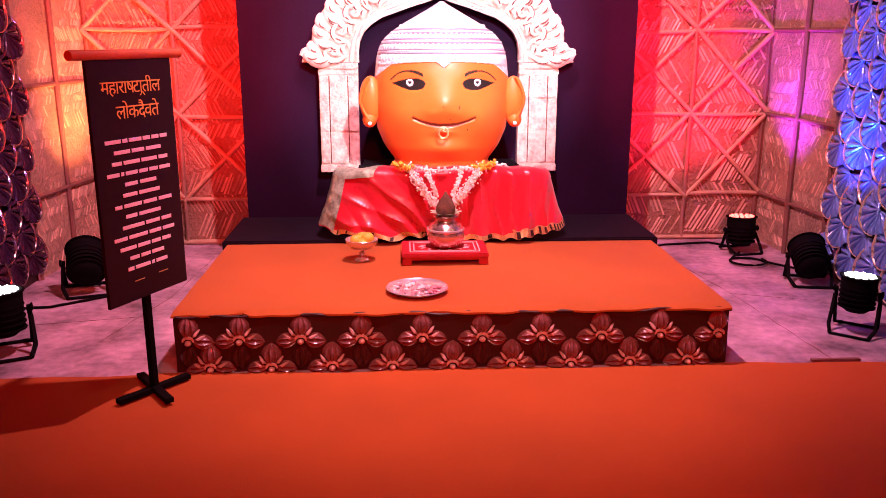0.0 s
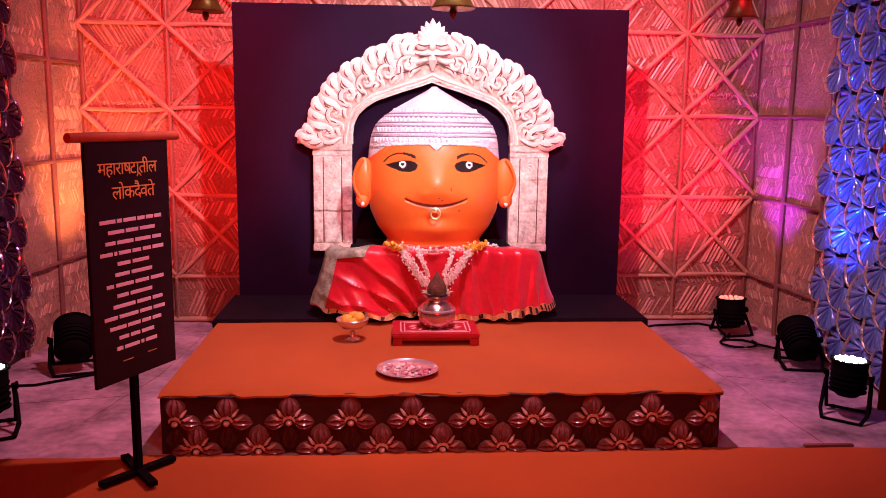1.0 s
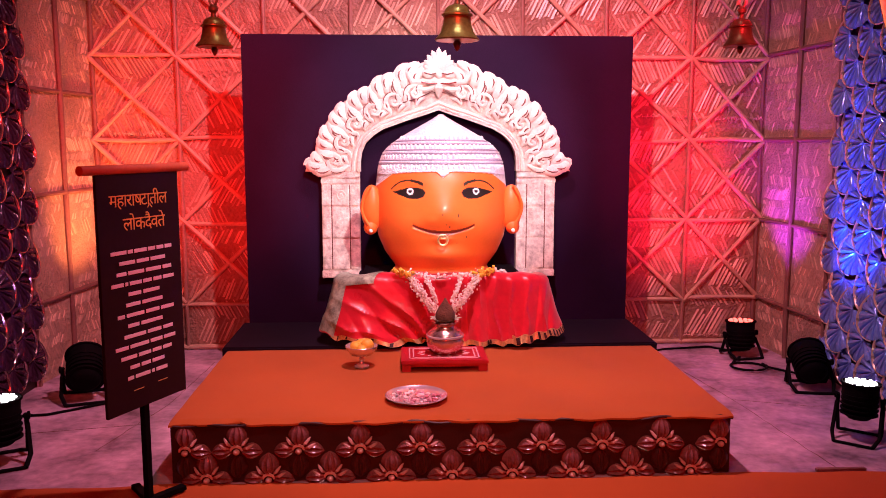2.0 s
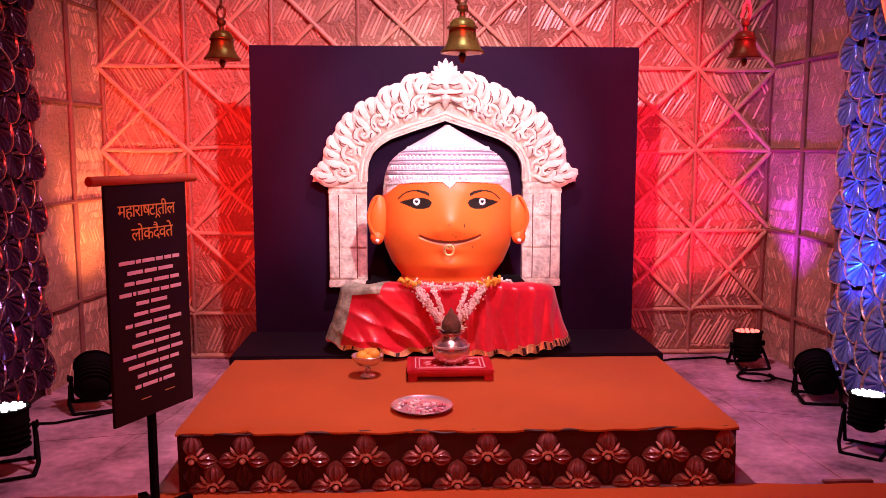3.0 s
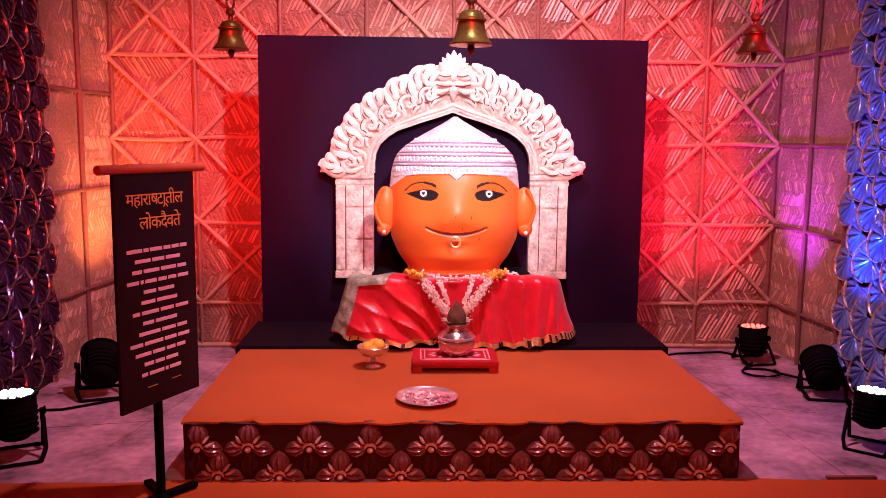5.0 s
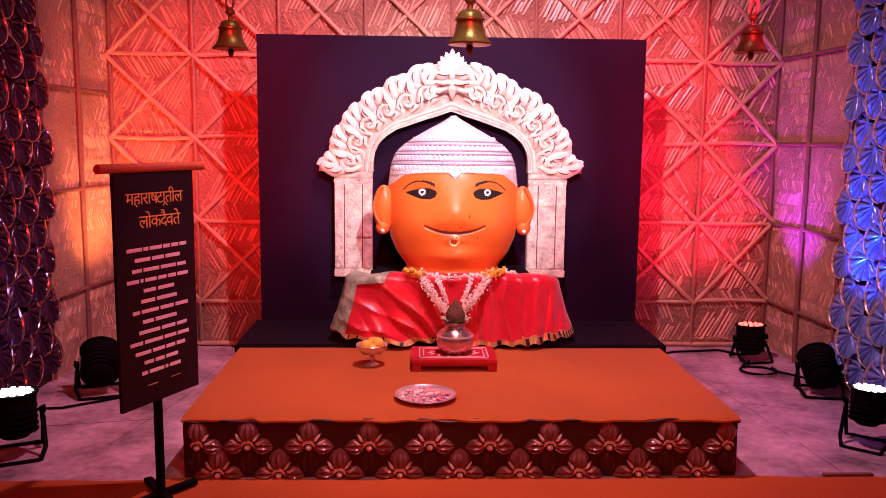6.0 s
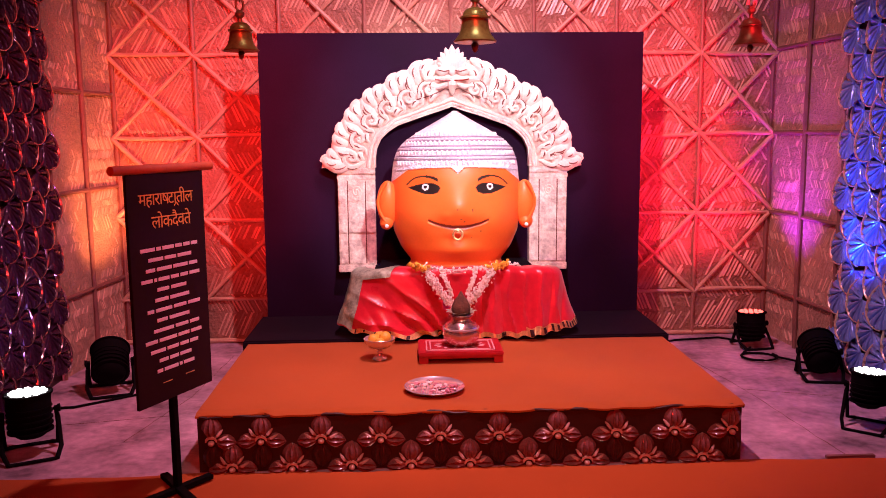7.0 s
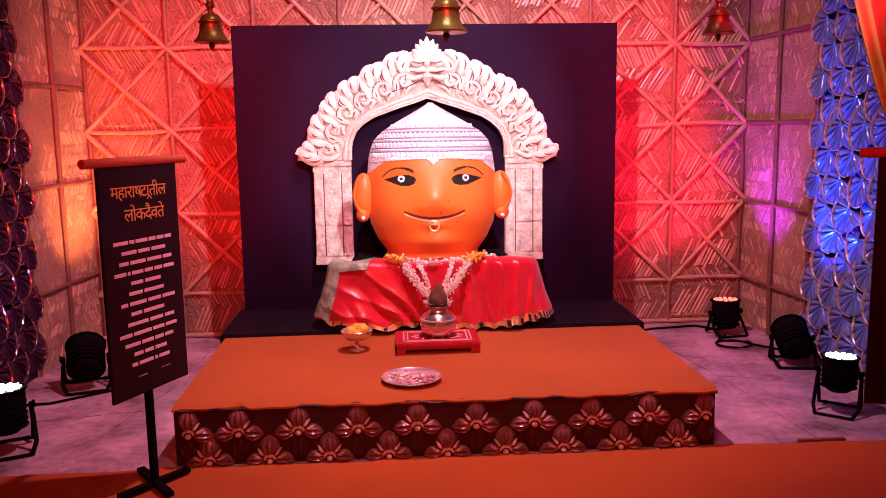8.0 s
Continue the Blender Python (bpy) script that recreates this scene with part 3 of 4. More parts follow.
# faces set back in the band take the plaster with shade coloured in
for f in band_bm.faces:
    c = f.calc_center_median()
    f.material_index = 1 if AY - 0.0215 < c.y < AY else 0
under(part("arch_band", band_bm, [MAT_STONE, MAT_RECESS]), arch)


def on_band(side, t, f, y):
    (xi, zi), (xo, zo) = along(INNER, min(0.955, max(0, t))), along(OUTER, min(0.955, max(0, t)))
    return Vector((CX + side * (xi + (xo - xi) * f), y, zi + (zo - zi) * f))


def lobe(name, side, a, b, bend, r, vein=True):
    """A fleshy carved leaf lobe from a to b, each given along and across the band, with a brown-washed vein."""
    p, q = on_band(side, *a, AY - 0.018), on_band(side, *b, AY - 0.020)
    d = q - p
    n = Vector((d.z, 0, -d.x)) * bend * side
    pts = [p + d * w + n * math.sin(math.pi * w) - Vector((0, 0.016 * math.sin(math.pi * min(1, w + 0.1)), 0)) for w in [i / 7 for i in range(8)]]
    rad = [r * k for k in (0.4, 0.75, 0.95, 1.05, 1.08, 1.0, 0.8, 0.35)]
    ob = under(part(name, tube(pts, rad, 10, flat=0.5), MAT_STONE), arch)
    if vein:
        line = [pts[i] + Vector((0, -0.5 * rad[i] + 0.0012, 0)) + n.normalized() * 0.25 * rad[i] for i in range(1, 6)]
        bm = tube(line, [0.001, 0.005, 0.0065, 0.005, 0.001], 5)
        part("vein", bm, MAT_GROOVE, ob)
    return ob


for side in (-1, 1):
    for k in range(6):
        t = 0.165 + 0.150 * k
        # stem and volute
        c = on_band(side, t + 0.016, 0.45, AY - 0.03)
        (xi, zi), (xo, zo) = along(INNER, t), along(OUTER, t)
        out = math.atan2(zo - zi, side * (xo - xi))
        turn = []
        for i in range(26):
            w = i / 25
            r = 0.070 * (1 - 0.85 * w)
            ang = out - side * (2.2 - 8.2 * w)
            turn.append((c.x + r * math.cos(ang), AY - 0.034 - 0.014 * w, c.z + r * math.sin(ang)))
        stem = [tuple(on_band(side, t + 0.125, 0.20, AY - 0.02)), tuple(on_band(side, t + 0.085, 0.24, AY - 0.026))]
        under(part("volute", tube(stem + turn, [0.008, 0.013] + [0.017 - 0.008 * i / 25 for i in range(26)], 8, flat=0.8), MAT_STONE), arch)
        line = [(c.x + (q[0] - c.x) * 1.24, AY - 0.040, c.z + (q[2] - c.z) * 1.24) for q in turn[:14]]
        under(part("groove", tube(line, [0.002 + 0.0035 * math.sin(math.pi * i / 13) for i in range(14)], 6), MAT_GROOVE), arch)
        under(part("knob", ball(0.013, 0.012, 0.013, (c.x, AY - 0.042, c.z), 10, 7), MAT_STONE), arch)
        # leaf lobes that flare out to the rim
        for a, b, bend, r in (((0.110, 0.44), (0.066, 0.93), 0.26, 0.040), ((0.066, 0.62), (0.014, 0.99), 0.30, 0.042), ((0.018, 0.64), (-0.042, 0.96), 0.32, 0.038), ((-0.018, 0.48), (-0.075, 0.82), 0.36, 0.032), ((-0.014, 0.34), (-0.070, 0.58), 0.36, 0.026), ((0.024, 0.22), (-0.060, 0.32), 0.24, 0.022), ((0.105, 0.28), (0.088, 0.62), -0.18, 0.026)):
            j = random.uniform(-0.006, 0.006)
            lobe("leaf", side, (t + a[0], a[1]), (t + b[0] + j, b[1] + random.uniform(-0.02, 0.025)), bend, r * random.uniform(0.9, 1.1))
    rope = [(CX + side * p[0], AY - 0.032, p[1]) for p in [along([(a * 1.0 + 0.012, b + 0.018) for a, b in INNER], i / 40) for i in range(41)]]
    under(part("inner_rope", tube(rope, [0.009 + 0.003 * (i % 2) for i in range(41)], 6), MAT_STONE_PINK), arch)
    # end scroll on the capital
    curl = [(CX + side * (0.915 + 0.05 * math.cos(k * 0.5) * (1 - k / 22)), AY - 0.03, 1.508 + 0.05 * math.sin(k * 0.5) * (1 - k / 22)) for k in range(18)]
    under(part("end_scroll", tube(curl, 0.012, 6), MAT_STONE), arch)
    # pillar
    xa, xb = (CX - 0.85, CX - 0.575) if side < 0 else (CX + 0.575, CX + 0.855)
    pil = under(part("pillar", box(xa, xb, AY - 0.005, AY + 0.085, 0.685, 1.455, 0.004), MAT_STONE_PINK), arch)
    for z0, z1, pr in ((1.415, 1.457, 0.016), (1.375, 1.408, 0.010), (0.683, 0.735, 0.016)):
        part("moulding", box(xa - 0.004, xb + 0.004, AY - 0.006 - pr, AY + 0.01, z0, z1, 0.004), MAT_STONE_PINK, pil)
    w = xb - xa
    for ca, cb in ((0.02, 0.24), (0.28, 0.72), (0.76, 0.98)):
        for za, zb in ((0.745, 0.965), (0.975, 1.20), (1.21, 1.365)):
            part("relief_block", box(xa + w * ca, xb - w * (1 - cb), AY - 0.018, AY, za, zb, 0.006), MAT_STONE_PINK, pil)
    for f in (0.26, 0.74):
        part("groove", box(xa + w * f - 0.0035, xa + w * f + 0.0035, AY - 0.010, AY, 0.745, 1.365), MAT_GROOVE, pil)
    ring = [(xa + w * 0.5 + 0.036 * math.cos(k * 0.55) * (1 - k / 20), AY - 0.022, 1.285 + 0.045 * math.sin(k * 0.55) * (1 - k / 20)) for k in range(16)]
    part("rosette", tube(ring, 0.006, 6), MAT_STONE, pil)

# crown ornament: a leaf-tufted mask, kept as plain lobes
crown = bmesh.new()
for k in range(-4, 5):
    a, far = radians(17 * k), 0.175 - 0.014 * abs(k)
    petal = [(CX + w * far * math.sin(a), AY - 0.03 - 0.022 * math.sin(math.pi * w) - 0.003 * (4 - abs(k)), 2.165 + w * far * math.cos(a)) for w in (0, 0.3, 0.6, 0.85, 1)]
    tube(petal, [0.012, 0.022, 0.026, 0.018, 0.003], 8, bm=crown, flat=0.6)
ball(0.145, 0.030, 0.030, (CX, AY - 0.028, 2.105), 20, 10, bm=crown)
for side in (-1, 1):
    ball(0.048, 0.034, 0.036, (CX + side * 0.075, AY - 0.042, 2.150), bm=crown)
    tube([(CX + side * 0.10, AY - 0.03, 2.09), (CX + side * 0.19, AY - 0.045, 2.10), (CX + side * 0.225, AY - 0.04, 2.16), (CX + side * 0.18, AY - 0.035, 2.19), (CX + side * 0.155, AY - 0.03, 2.15)], [0.018, 0.024, 0.022, 0.016, 0.006], 8, bm=crown)
    tube([(CX + side * 0.02, AY - 0.03, 2.07), (CX + side * 0.09, AY - 0.04, 2.04), (CX + side * 0.16, AY - 0.035, 2.05), (CX + side * 0.20, AY - 0.03, 2.02)], [0.014, 0.020, 0.018, 0.006], 8, bm=crown)
ball(0.026, 0.030, 0.040, (CX, AY - 0.045, 2.150), bm=crown)
tube([(CX, AY - 0.03, 2.09), (CX, AY - 0.045, 2.05), (CX, AY - 0.035, 2.005), (CX, AY - 0.03, 1.98)], [0.03, 0.034, 0.020, 0.004], 8, bm=crown)
crown_ob = under(part("crown", crown, MAT_STONE), arch)
for side in (-1, 1):
    part("groove", tube([(CX + side * x, AY - 0.075, z) for x, z in ((0.02, 2.155), (0.06, 2.148), (0.105, 2.16))], 0.005, 5), MAT_GROOVE, crown_ob)
    part("groove", tube([(CX + side * x, AY - 0.06, z) for x, z in ((0.012, 2.085), (0.07, 2.083), (0.125, 2.095))], 0.005, 5), MAT_LIP, crown_ob)
    part("groove", tube([(CX + side * x, AY - 0.04, z) for x, z in ((0.0, 2.015), (0.05, 2.03), (0.14, 1.985), (0.26, 1.95))], 0.005, 5), MAT_GROOVE, crown_ob)

# ---- statue head: one mesh ----
WIDTH = [(0.74, 0.37), (0.785, 0.355), (0.81, 0.325), (0.835, 0.315), (0.86, 0.335), (0.93, 0.385), (1.04, 0.432), (1.18, 0.452), (1.34, 0.450), (1.50, 0.432), (1.55, 0.418), (1.59, 0.403), (1.635, 0.37), (1.68, 0.312), (1.73, 0.235), (1.77, 0.163), (1.805, 0.102), (1.835, 0.05), (1.86, 0.012)]
HY, HD = 5.42, 0.74


# small chips in the paint: x, z, radius, stretch
CHIPS = ((0.093, 1.205, 0.004, 3.0), (0.018, 1.145, 0.004, 1.0), (0.040, 1.13, 0.004, 1.0), (-0.010, 1.21, 0.003, 1.5), (0.15, 1.06, 0.003, 2.0), (0.085, 1.02, 0.003, 1.0))


def smooth_curve(values, x, w=0.02):
    return sum(curve(values, x + w * k) for k in (-1, -0.5, 0, 0.5, 1)) / 5


def head_mesh():
    nz, na = 250, 300
    bm = bmesh.new()
    rows = []
    for j in range(nz + 1):
        z = 0.74 + 1.12 * j / nz
        w = (curve(WIDTH, z - 0.012) + 2 * curve(WIDTH, z) + curve(WIDTH, z + 0.012)) / 4
        row = []
        for i in range(na):
            # denser over the front half
            s = i / na
            a = math.pi + math.pi * (s / 0.75) if s < 0.75 else math.pi * (s - 0.75) / 0.25
            ca, sa = math.cos(a), math.sin(a)
            x, y = w * math.copysign(abs(ca) ** 0.92, ca), HD * w * math.copysign(abs(sa) ** 0.92, sa)
            if sa < 0:
                nose = math.exp(-((x / (0.125 + 0.02 * max(0, (1.36 - z) / 0.2))) ** 2)) * smooth_curve([(1.06, 0), (1.10, 0.016), (1.15, 0.042), (1.20, 0.056), (1.25, 0.052), (1.31, 0.032), (1.38, 0.012), (1.44, 0.0)], z)
                wings = 0.009 * math.exp(-(((abs(x) - 0.075) / 0.035) ** 2) - ((z - 1.165) / 0.03) ** 2)
                cheek = 0.03 * math.exp(-(((abs(x) - 0.24) / 0.10) ** 2) - ((z - 1.12) / 0.10) ** 2)
                chin = 0.045 * math.exp(-((x / 0.13) ** 2) - ((z - 0.93) / 0.06) ** 2)
                lip = 0.018 * math.exp(-((x / 0.07) ** 2) - ((z - 1.045) / 0.02) ** 2)
                socket = -0.014 * math.exp(-(((abs(x) - 0.225) / 0.10) ** 2) - ((z - 1.36) / 0.045) ** 2)
                mouth_z = 1.085 + 0.05 * (x / 0.20) ** 2
                mouth = -0.010 * math.exp(-(((z - mouth_z) / 0.010) ** 2)) * (abs(x) < 0.20)
                capz = 1.455 + 0.03 * (1 - (x / 0.42) ** 2)
                cap = 0.010 if z > capz - 0.035 * math.exp(-((x / 0.035) ** 2)) else 0
                y += 0.25 * max(0, min(z, 1.5) - 1.22) ** 1.5
                y -= nose + wings + cheek + chin + lip + socket + mouth + cap
            row.append(bm.verts.new((CX + x, HY + y, z)))
        rows.append(row)
    for j in range(nz):
        for i in range(na):
            f = bm.faces.new((rows[j][i], rows[j][(i + 1) % na], rows[j + 1][(i + 1) % na], rows[j + 1][i]))
            c = f.calc_center_median()
            x, z, front = c.x - CX, c.z, c.y < HY
            ax = abs(x)
            capz = 1.452 + 0.033 * (1 - (x / 0.42) ** 2) - 0.062 * max(0, (ax - 0.33) / 0.1)
            dip = 0.042 * max(0, 1 - ax / 0.045)
            e = min(1, max(0, (ax - 0.118) / 0.215))
            open_ = 1.9 * e ** 0.5 * (1 - e) ** 1.0 if e < 0.5 else 1.9 * e ** 0.5 * (1 - e) * (1.25 - 0.5 * e)
            eye_top, eye_bot = 1.350 + 0.042 * open_, 1.350 - 0.058 * open_
            brow = curve([(0.13, 1.398), (0.16, 1.414), (0.20, 1.425), (0.24, 1.426), (0.28, 1.414), (0.31, 1.395), (0.34, 1.366)], ax)
            k = 0
            if z > capz - dip:
                k = 3
            elif front and 0 < e < 1 and eye_bot < z < eye_top:
                r = math.hypot(ax - 0.215, z - 1.355)
                k = 1 if r > 0.022 or r < 0.010 else 4
            elif front and 0.13 < ax < 0.34 and abs(z - brow) < 0.005 + 0.007 * max(0, (0.24 - ax) / 0.11):
                k = 1
            elif front and ax < 0.205 and abs(z - (1.088 + 0.05 * (x / 0.20) ** 2)) < 0.006 + 0.011 * (1 - ax / 0.205):
                k = 2
            if front and k == 0 and any(math.hypot((x - sx) / sr, (z - sz) / (sr * sq)) < 1 for sx, sz, sr, sq in CHIPS):
                k = 1
            f.material_index = k
    bm.faces.new(rows[0])
    bm.faces.new(rows[-1])
    # ears with a rolled rim and a lobe
    for side in (-1, 1):
        ex = CX + side * 0.465
        ear = ball(0.075, 0.05, 0.155, (ex + side * 0.005, HY - 0.10, 1.235), 20, 14, bm=None)
        ball(0.048, 0.045, 0.05, (ex + side * 0.015, HY - 0.11, 1.105), 14, 10, bm=ear)
        rim = [(ex + side * (0.01 + 0.062 * math.sin(math.pi * k / 14)), HY - 0.145, 1.10 + 0.28 * k / 14) for k in range(15)]
        tube(rim, 0.010, 8, bm=ear)
        join(bm, ear)
        st = ball(0.014, 0.014, 0.014, (ex + side * 0.012, HY - 0.16, 1.085), 10, 8)
        for f in st.faces:
            f.material_index = 4
        join(bm, st)
    # ring under the nose
    ring = tube([(CX - 0.008 + 0.030 * math.sin(k * math.pi / 9), HY - 0.40, 1.050 - 0.034 * math.cos(k * math.pi / 9)) for k in range(19)], 0.007, 8)
    ball(0.013, 0.012, 0.010, (CX - 0.008, HY - 0.40, 1.075), 8, 6, bm=ring)
    for f in ring.faces:
        f.material_index = 5
    join(bm, ring)
    # embossed courses of the silver cap, with relief shade coloured in as dark lines
    for z, mat_index in ((1.523, 6), (1.535, 3), (1.547, 6), (1.588, 6), (1.60, 3), (1.612, 6), (1.648, 6), (1.66, 3), (1.672, 6)):
        w = curve(WIDTH, z) - 0.003 * (mat_index == 6)
        st = tube([(CX + (w - 0.004) * math.cos(math.pi + math.pi * k / 60), HY + 0.037 * math.sin(math.pi * k / 60) + HD * (w + 0.016) * math.sin(math.pi + math.pi * k / 60), z + 0.012 * math.sin(math.pi * k / 60)) for k in range(61)], 0.007, 6)
        for f in st.faces:
            f.material_index = mat_index
        join(bm, st)
    for z, step in ((1.50, 0.035), (1.567, 0.034), (1.63, 0.033), (1.69, 0.032)):
        w = curve(WIDTH, z)
        n = int(math.pi * w / step)
        for k in range(1, n):
            a = math.pi + math.pi * k / n
            if abs(math.cos(a)) > 0.93:
                continue
            st = ball(0.013, 0.010, 0.020, (CX + w * math.cos(a), HY - 0.037 * math.sin(a) + HD * (w + 0.010) * math.sin(a), z + 0.012 * math.sin(math.pi * k / n)), 6, 5)
            for f in st.faces:
                f.material_index = 3
            join(bm, st)
    return bm


statue = part("statue", head_mesh(), [MAT_ORANGE, MAT_INK, MAT_LIP, MAT_CAP, MAT_WHITE, MAT_GOLD, MAT_CAP_LINE])
tagged(statue, "large glossy orange deity head with an embossed silver cap", "statue")

# ---- draped cloth under the head ----
DRAPE = tagged(empty("draped_cloth", pose(CX, 5.3, 0.335)), "red satin and green brocade cloth draped below the statue", "cloth")


def crease(a):
    """Rounded ridges with sharp valleys."""
    return 2 * abs(math.sin(a * 0.5)) ** 0.8 - 1


def drape_point(u, v, lift=0.0):
    """u goes round the front from one side to the other, v from the top edge down."""
    a = math.pi * (1.02 + 0.96 * u)
    ca, sa = math.cos(a), math.sin(a)
    k = min(1.0, v) ** 1.3
    rx, ry = 0.725 + 0.115 * k, 0.345 + 0.07 * k
    x = rx * math.copysign(abs(ca) ** 0.5, ca)
    y = ry * math.copysign(abs(sa) ** 0.36, sa)
    valley = math.exp(-((x - 0.02) / 0.12) ** 2)
    y += 0.10 * valley * v
    front = abs(sa) ** 0.5
    n1 = noise.noise((x * 2.2, v * 0.8, 3.0))
    if x > 0.02:
        ph = x * 60 + 6 * n1 + v * 0.8
        tight = 0.30 + 0.9 * math.exp(-(((x - 0.20) / 0.14) ** 2))
        y -= front * (0.006 + 0.024 * v) * crease(ph) * tight + 0.018 * v * math.sin(x * 15 + 3 * n1) * front
    else:
        ph = (x * 1.0 + (1 - v) * 0.42) * 40 + 6 * n1
        soft = 0.25 + 0.75 * min(1, max(0, (x + 0.62) / 0.25))
        soft *= 0.18 + 0.82 * max(0, min(1, (v - 0.35) / 0.5))
        y -= front * (0.004 + 0.028 * v) * crease(ph) * soft + 0.030 * math.sin((x - v * 0.5) * 11) * v * front
    if x > 0.02:
        wrinkle = 1 - 2 * abs(noise.noise((x * 9, v * 1.6, 9.0)))
    else:
        ray = math.atan2(1.12 - v, 0.10 - x) * 3.6 + 0.7 * n1
        wrinkle = (1 - abs(2 * (ray - math.floor(ray)) - 1)) * min(1, math.hypot(1.12 - v, 0.10 - x) * 1.6)
    y -= front * 0.019 * (max(0, wrinkle) ** 3 + 0.4) * min(1, v * 4)
    bottom = 0.345 + 0.055 * max(0, (abs(x) - 0.35) / 0.48) ** 1.4 + 0.008 * math.sin(ph)
    if x < 0:
        bottom += 0.02 * abs(math.sin(x * 9))
    top = 0.818 - 0.03 * (abs(x) / 0.7) ** 3 - 0.008 * valley + 0.006 * math.sin(x * 23)
    shoulder = math.sin(min(1, v / 0.15) * math.pi / 2)
    inset = 1 - 0.13 * (1 - shoulder)
    z = top + (bottom - top) * max(0, (v - 0.06) / 0.94)
    return (CX + x * inset, 5.47 + (y - lift) * (0.72 + 0.28 * shoulder), z + lift * 0.3)


def drape_piece(name, mat, u0, u1, v0, v1, nu, nv, lift=0.0, label=""):
    ob = under(part(name, sheet(lambda u, v: drape_point(u0 + (u1 - u0) * u, v0 + (v1 - v0) * v, lift), nu, nv), mat), DRAPE)
    if label:
        ob["label"] = label
    return ob


drape_piece("red_cloth", MAT_RED, 0.0, 1.0, 0.0, 0.99, 300, 46, label="folded red satin cloth")
drape_piece("green_cloth", MAT_GREEN, 0.0, 0.215, 0.0, 0.97, 70, 40, 0.010, "green and gold brocade end")
drape_piece("green_shoulder", MAT_GREEN, 0.20, 0.37, 0.0, 0.19, 60, 10, 0.012, "green and gold brocade fold")
drape_piece("gold_border", MAT_GOLD, 0.60, 1.0, 0.885, 1.0, 160, 4, 0.004, "gold and dark striped border")
drape_piece("gold_border", MAT_GOLD, 0.20, 0.60, 0.935, 1.0, 120, 3, 0.004, "gold and dark striped border")
for i in range(13):
    u = 0.61 + 0.38 * (i / 12) ** 0.8
    drape_piece("border_stripe", MAT_MAROON, u, u + 0.013, 0.90, 0.995, 4, 4, 0.008)
for i in range(7):
    u = 0.24 + 0.30 * i / 6
    drape_piece("border_stripe", MAT_MAROON, u, u + 0.008, 0.94, 0.995, 4, 4, 0.008)
under(part("shoulder_top", sheet(lambda u, v: (CX + (-0.56 + 1.12 * u) * (1 - 0.25 * v), 5.22 + 0.42 * v, 0.800 - 0.07 * abs(2 * u - 1) ** 3 - 0.02 * v), 30, 6, (0, 0, -0.02)), MAT_RED), DRAPE)
under(part("stuffing", box(CX - 0.58, CX + 0.58, 5.32, 5.82, 0.336, 0.775, 0.04), MAT_BLACK), DRAPE)

# ---- garlands ----


def garland(name, path, mat, size, tag, n=70, spread=1.0):
    th = tagged(empty(name, pose(*path[0])), tag, "garland")
    under(part("string", tube(path, 0.004, 5), MAT_ROPE), th)
    bm = bmesh.new()
    for k in range(n):
        t = (k + random.random() * 0.6) / n * (len(path) - 1)
        i = min(int(t), len(path) - 2)
        p = Vector(path[i]).lerp(Vector(path[i + 1]), t - i)
        p += Vector((random.gauss(0, 1), -abs(random.gauss(0, 0.7)), random.gauss(0, 1))) * size * spread
        s = size * random.uniform(0.6, 1.15)
        b = bmesh.new()
        bmesh.ops.create_icosphere(b, subdivisions=1, radius=s)
        for v in b.verts:
            v.co *= random.uniform(0.7, 1.2)
        join(bm, b, Matrix.Translation(p))
    ob = under(part("blossoms", bm, mat, smooth=False), th)
    return th


def swing(a, b, sag, n=10, dy=0.0):
    a, b = Vector(a), Vector(b)
    return [tuple(a.lerp(b, i / n) + Vector((0, dy * math.sin(math.pi * i / n), -sag * math.sin(math.pi * i / n)))) for i in range(n + 1)]


for side in (-1, 1):
    garland("white_garland", swing((CX + side * 0.235, 5.11, 0.825), (CX + side * 0.035, 5.03, 0.575), 0.015, dy=-0.04), MAT_FLOWER_W, 0.0075, "strung white blossom garland hanging over red cloth", 620, 1.9)
    garland("white_garland", swing((CX + side * 0.12, 5.09, 0.82), (CX + side * 0.05, 5.03, 0.65), 0.0, dy=-0.03), MAT_FLOWER_W, 0.009, "thin white blossom string over red cloth", 150, 0.7)
    garland("marigold_garland", swing((CX + side * 0.33, 5.14, 0.835), (CX + side * 0.20, 5.09, 0.82), 0.0, dy=-0.02), MAT_FLOWER_Y, 0.014, "yellow marigold cluster on the red cloth shoulder", 34)
garland("blossom_string", swing((CX - 0.22, 5.09, 0.825), (CX + 0.22, 5.09, 0.825), 0.015, dy=-0.04), MAT_FLOWER_W, 0.010, "thin blossom string below the statue chin", 44, 0.7)
garland("blossom_string", swing((CX + 0.34, 5.25, 0.81), (CX + 0.43, 5.27, 0.805), 0.0), MAT_FLOWER_W, 0.012, "small white blossoms beside the statue neck", 14, 0.8)

# ---- offerings on the stage ----
TABLE = tagged(empty("low_table", pose(0.335, 4.70, PZ) @ Matrix.Diagonal((1.06, 1.0, 1.0, 1))), "low red lacquered wooden table with a white pattern", "low table")
part("tabletop", box(-0.245, 0.245, -0.17, 0.17, 0.045, 0.072, 0.006), MAT_TABLE, TABLE)
for x in (-0.215, 0.215):
    for y in (-0.14, 0.14):
        part("leg", box(x - 0.026, x + 0.026, y - 0.022, y + 0.022, 0, 0.047, 0.004), MAT_TABLE, TABLE)
part("apron", box(-0.20, 0.20, -0.15, -0.135, 0.028, 0.047), MAT_TABLE, TABLE)
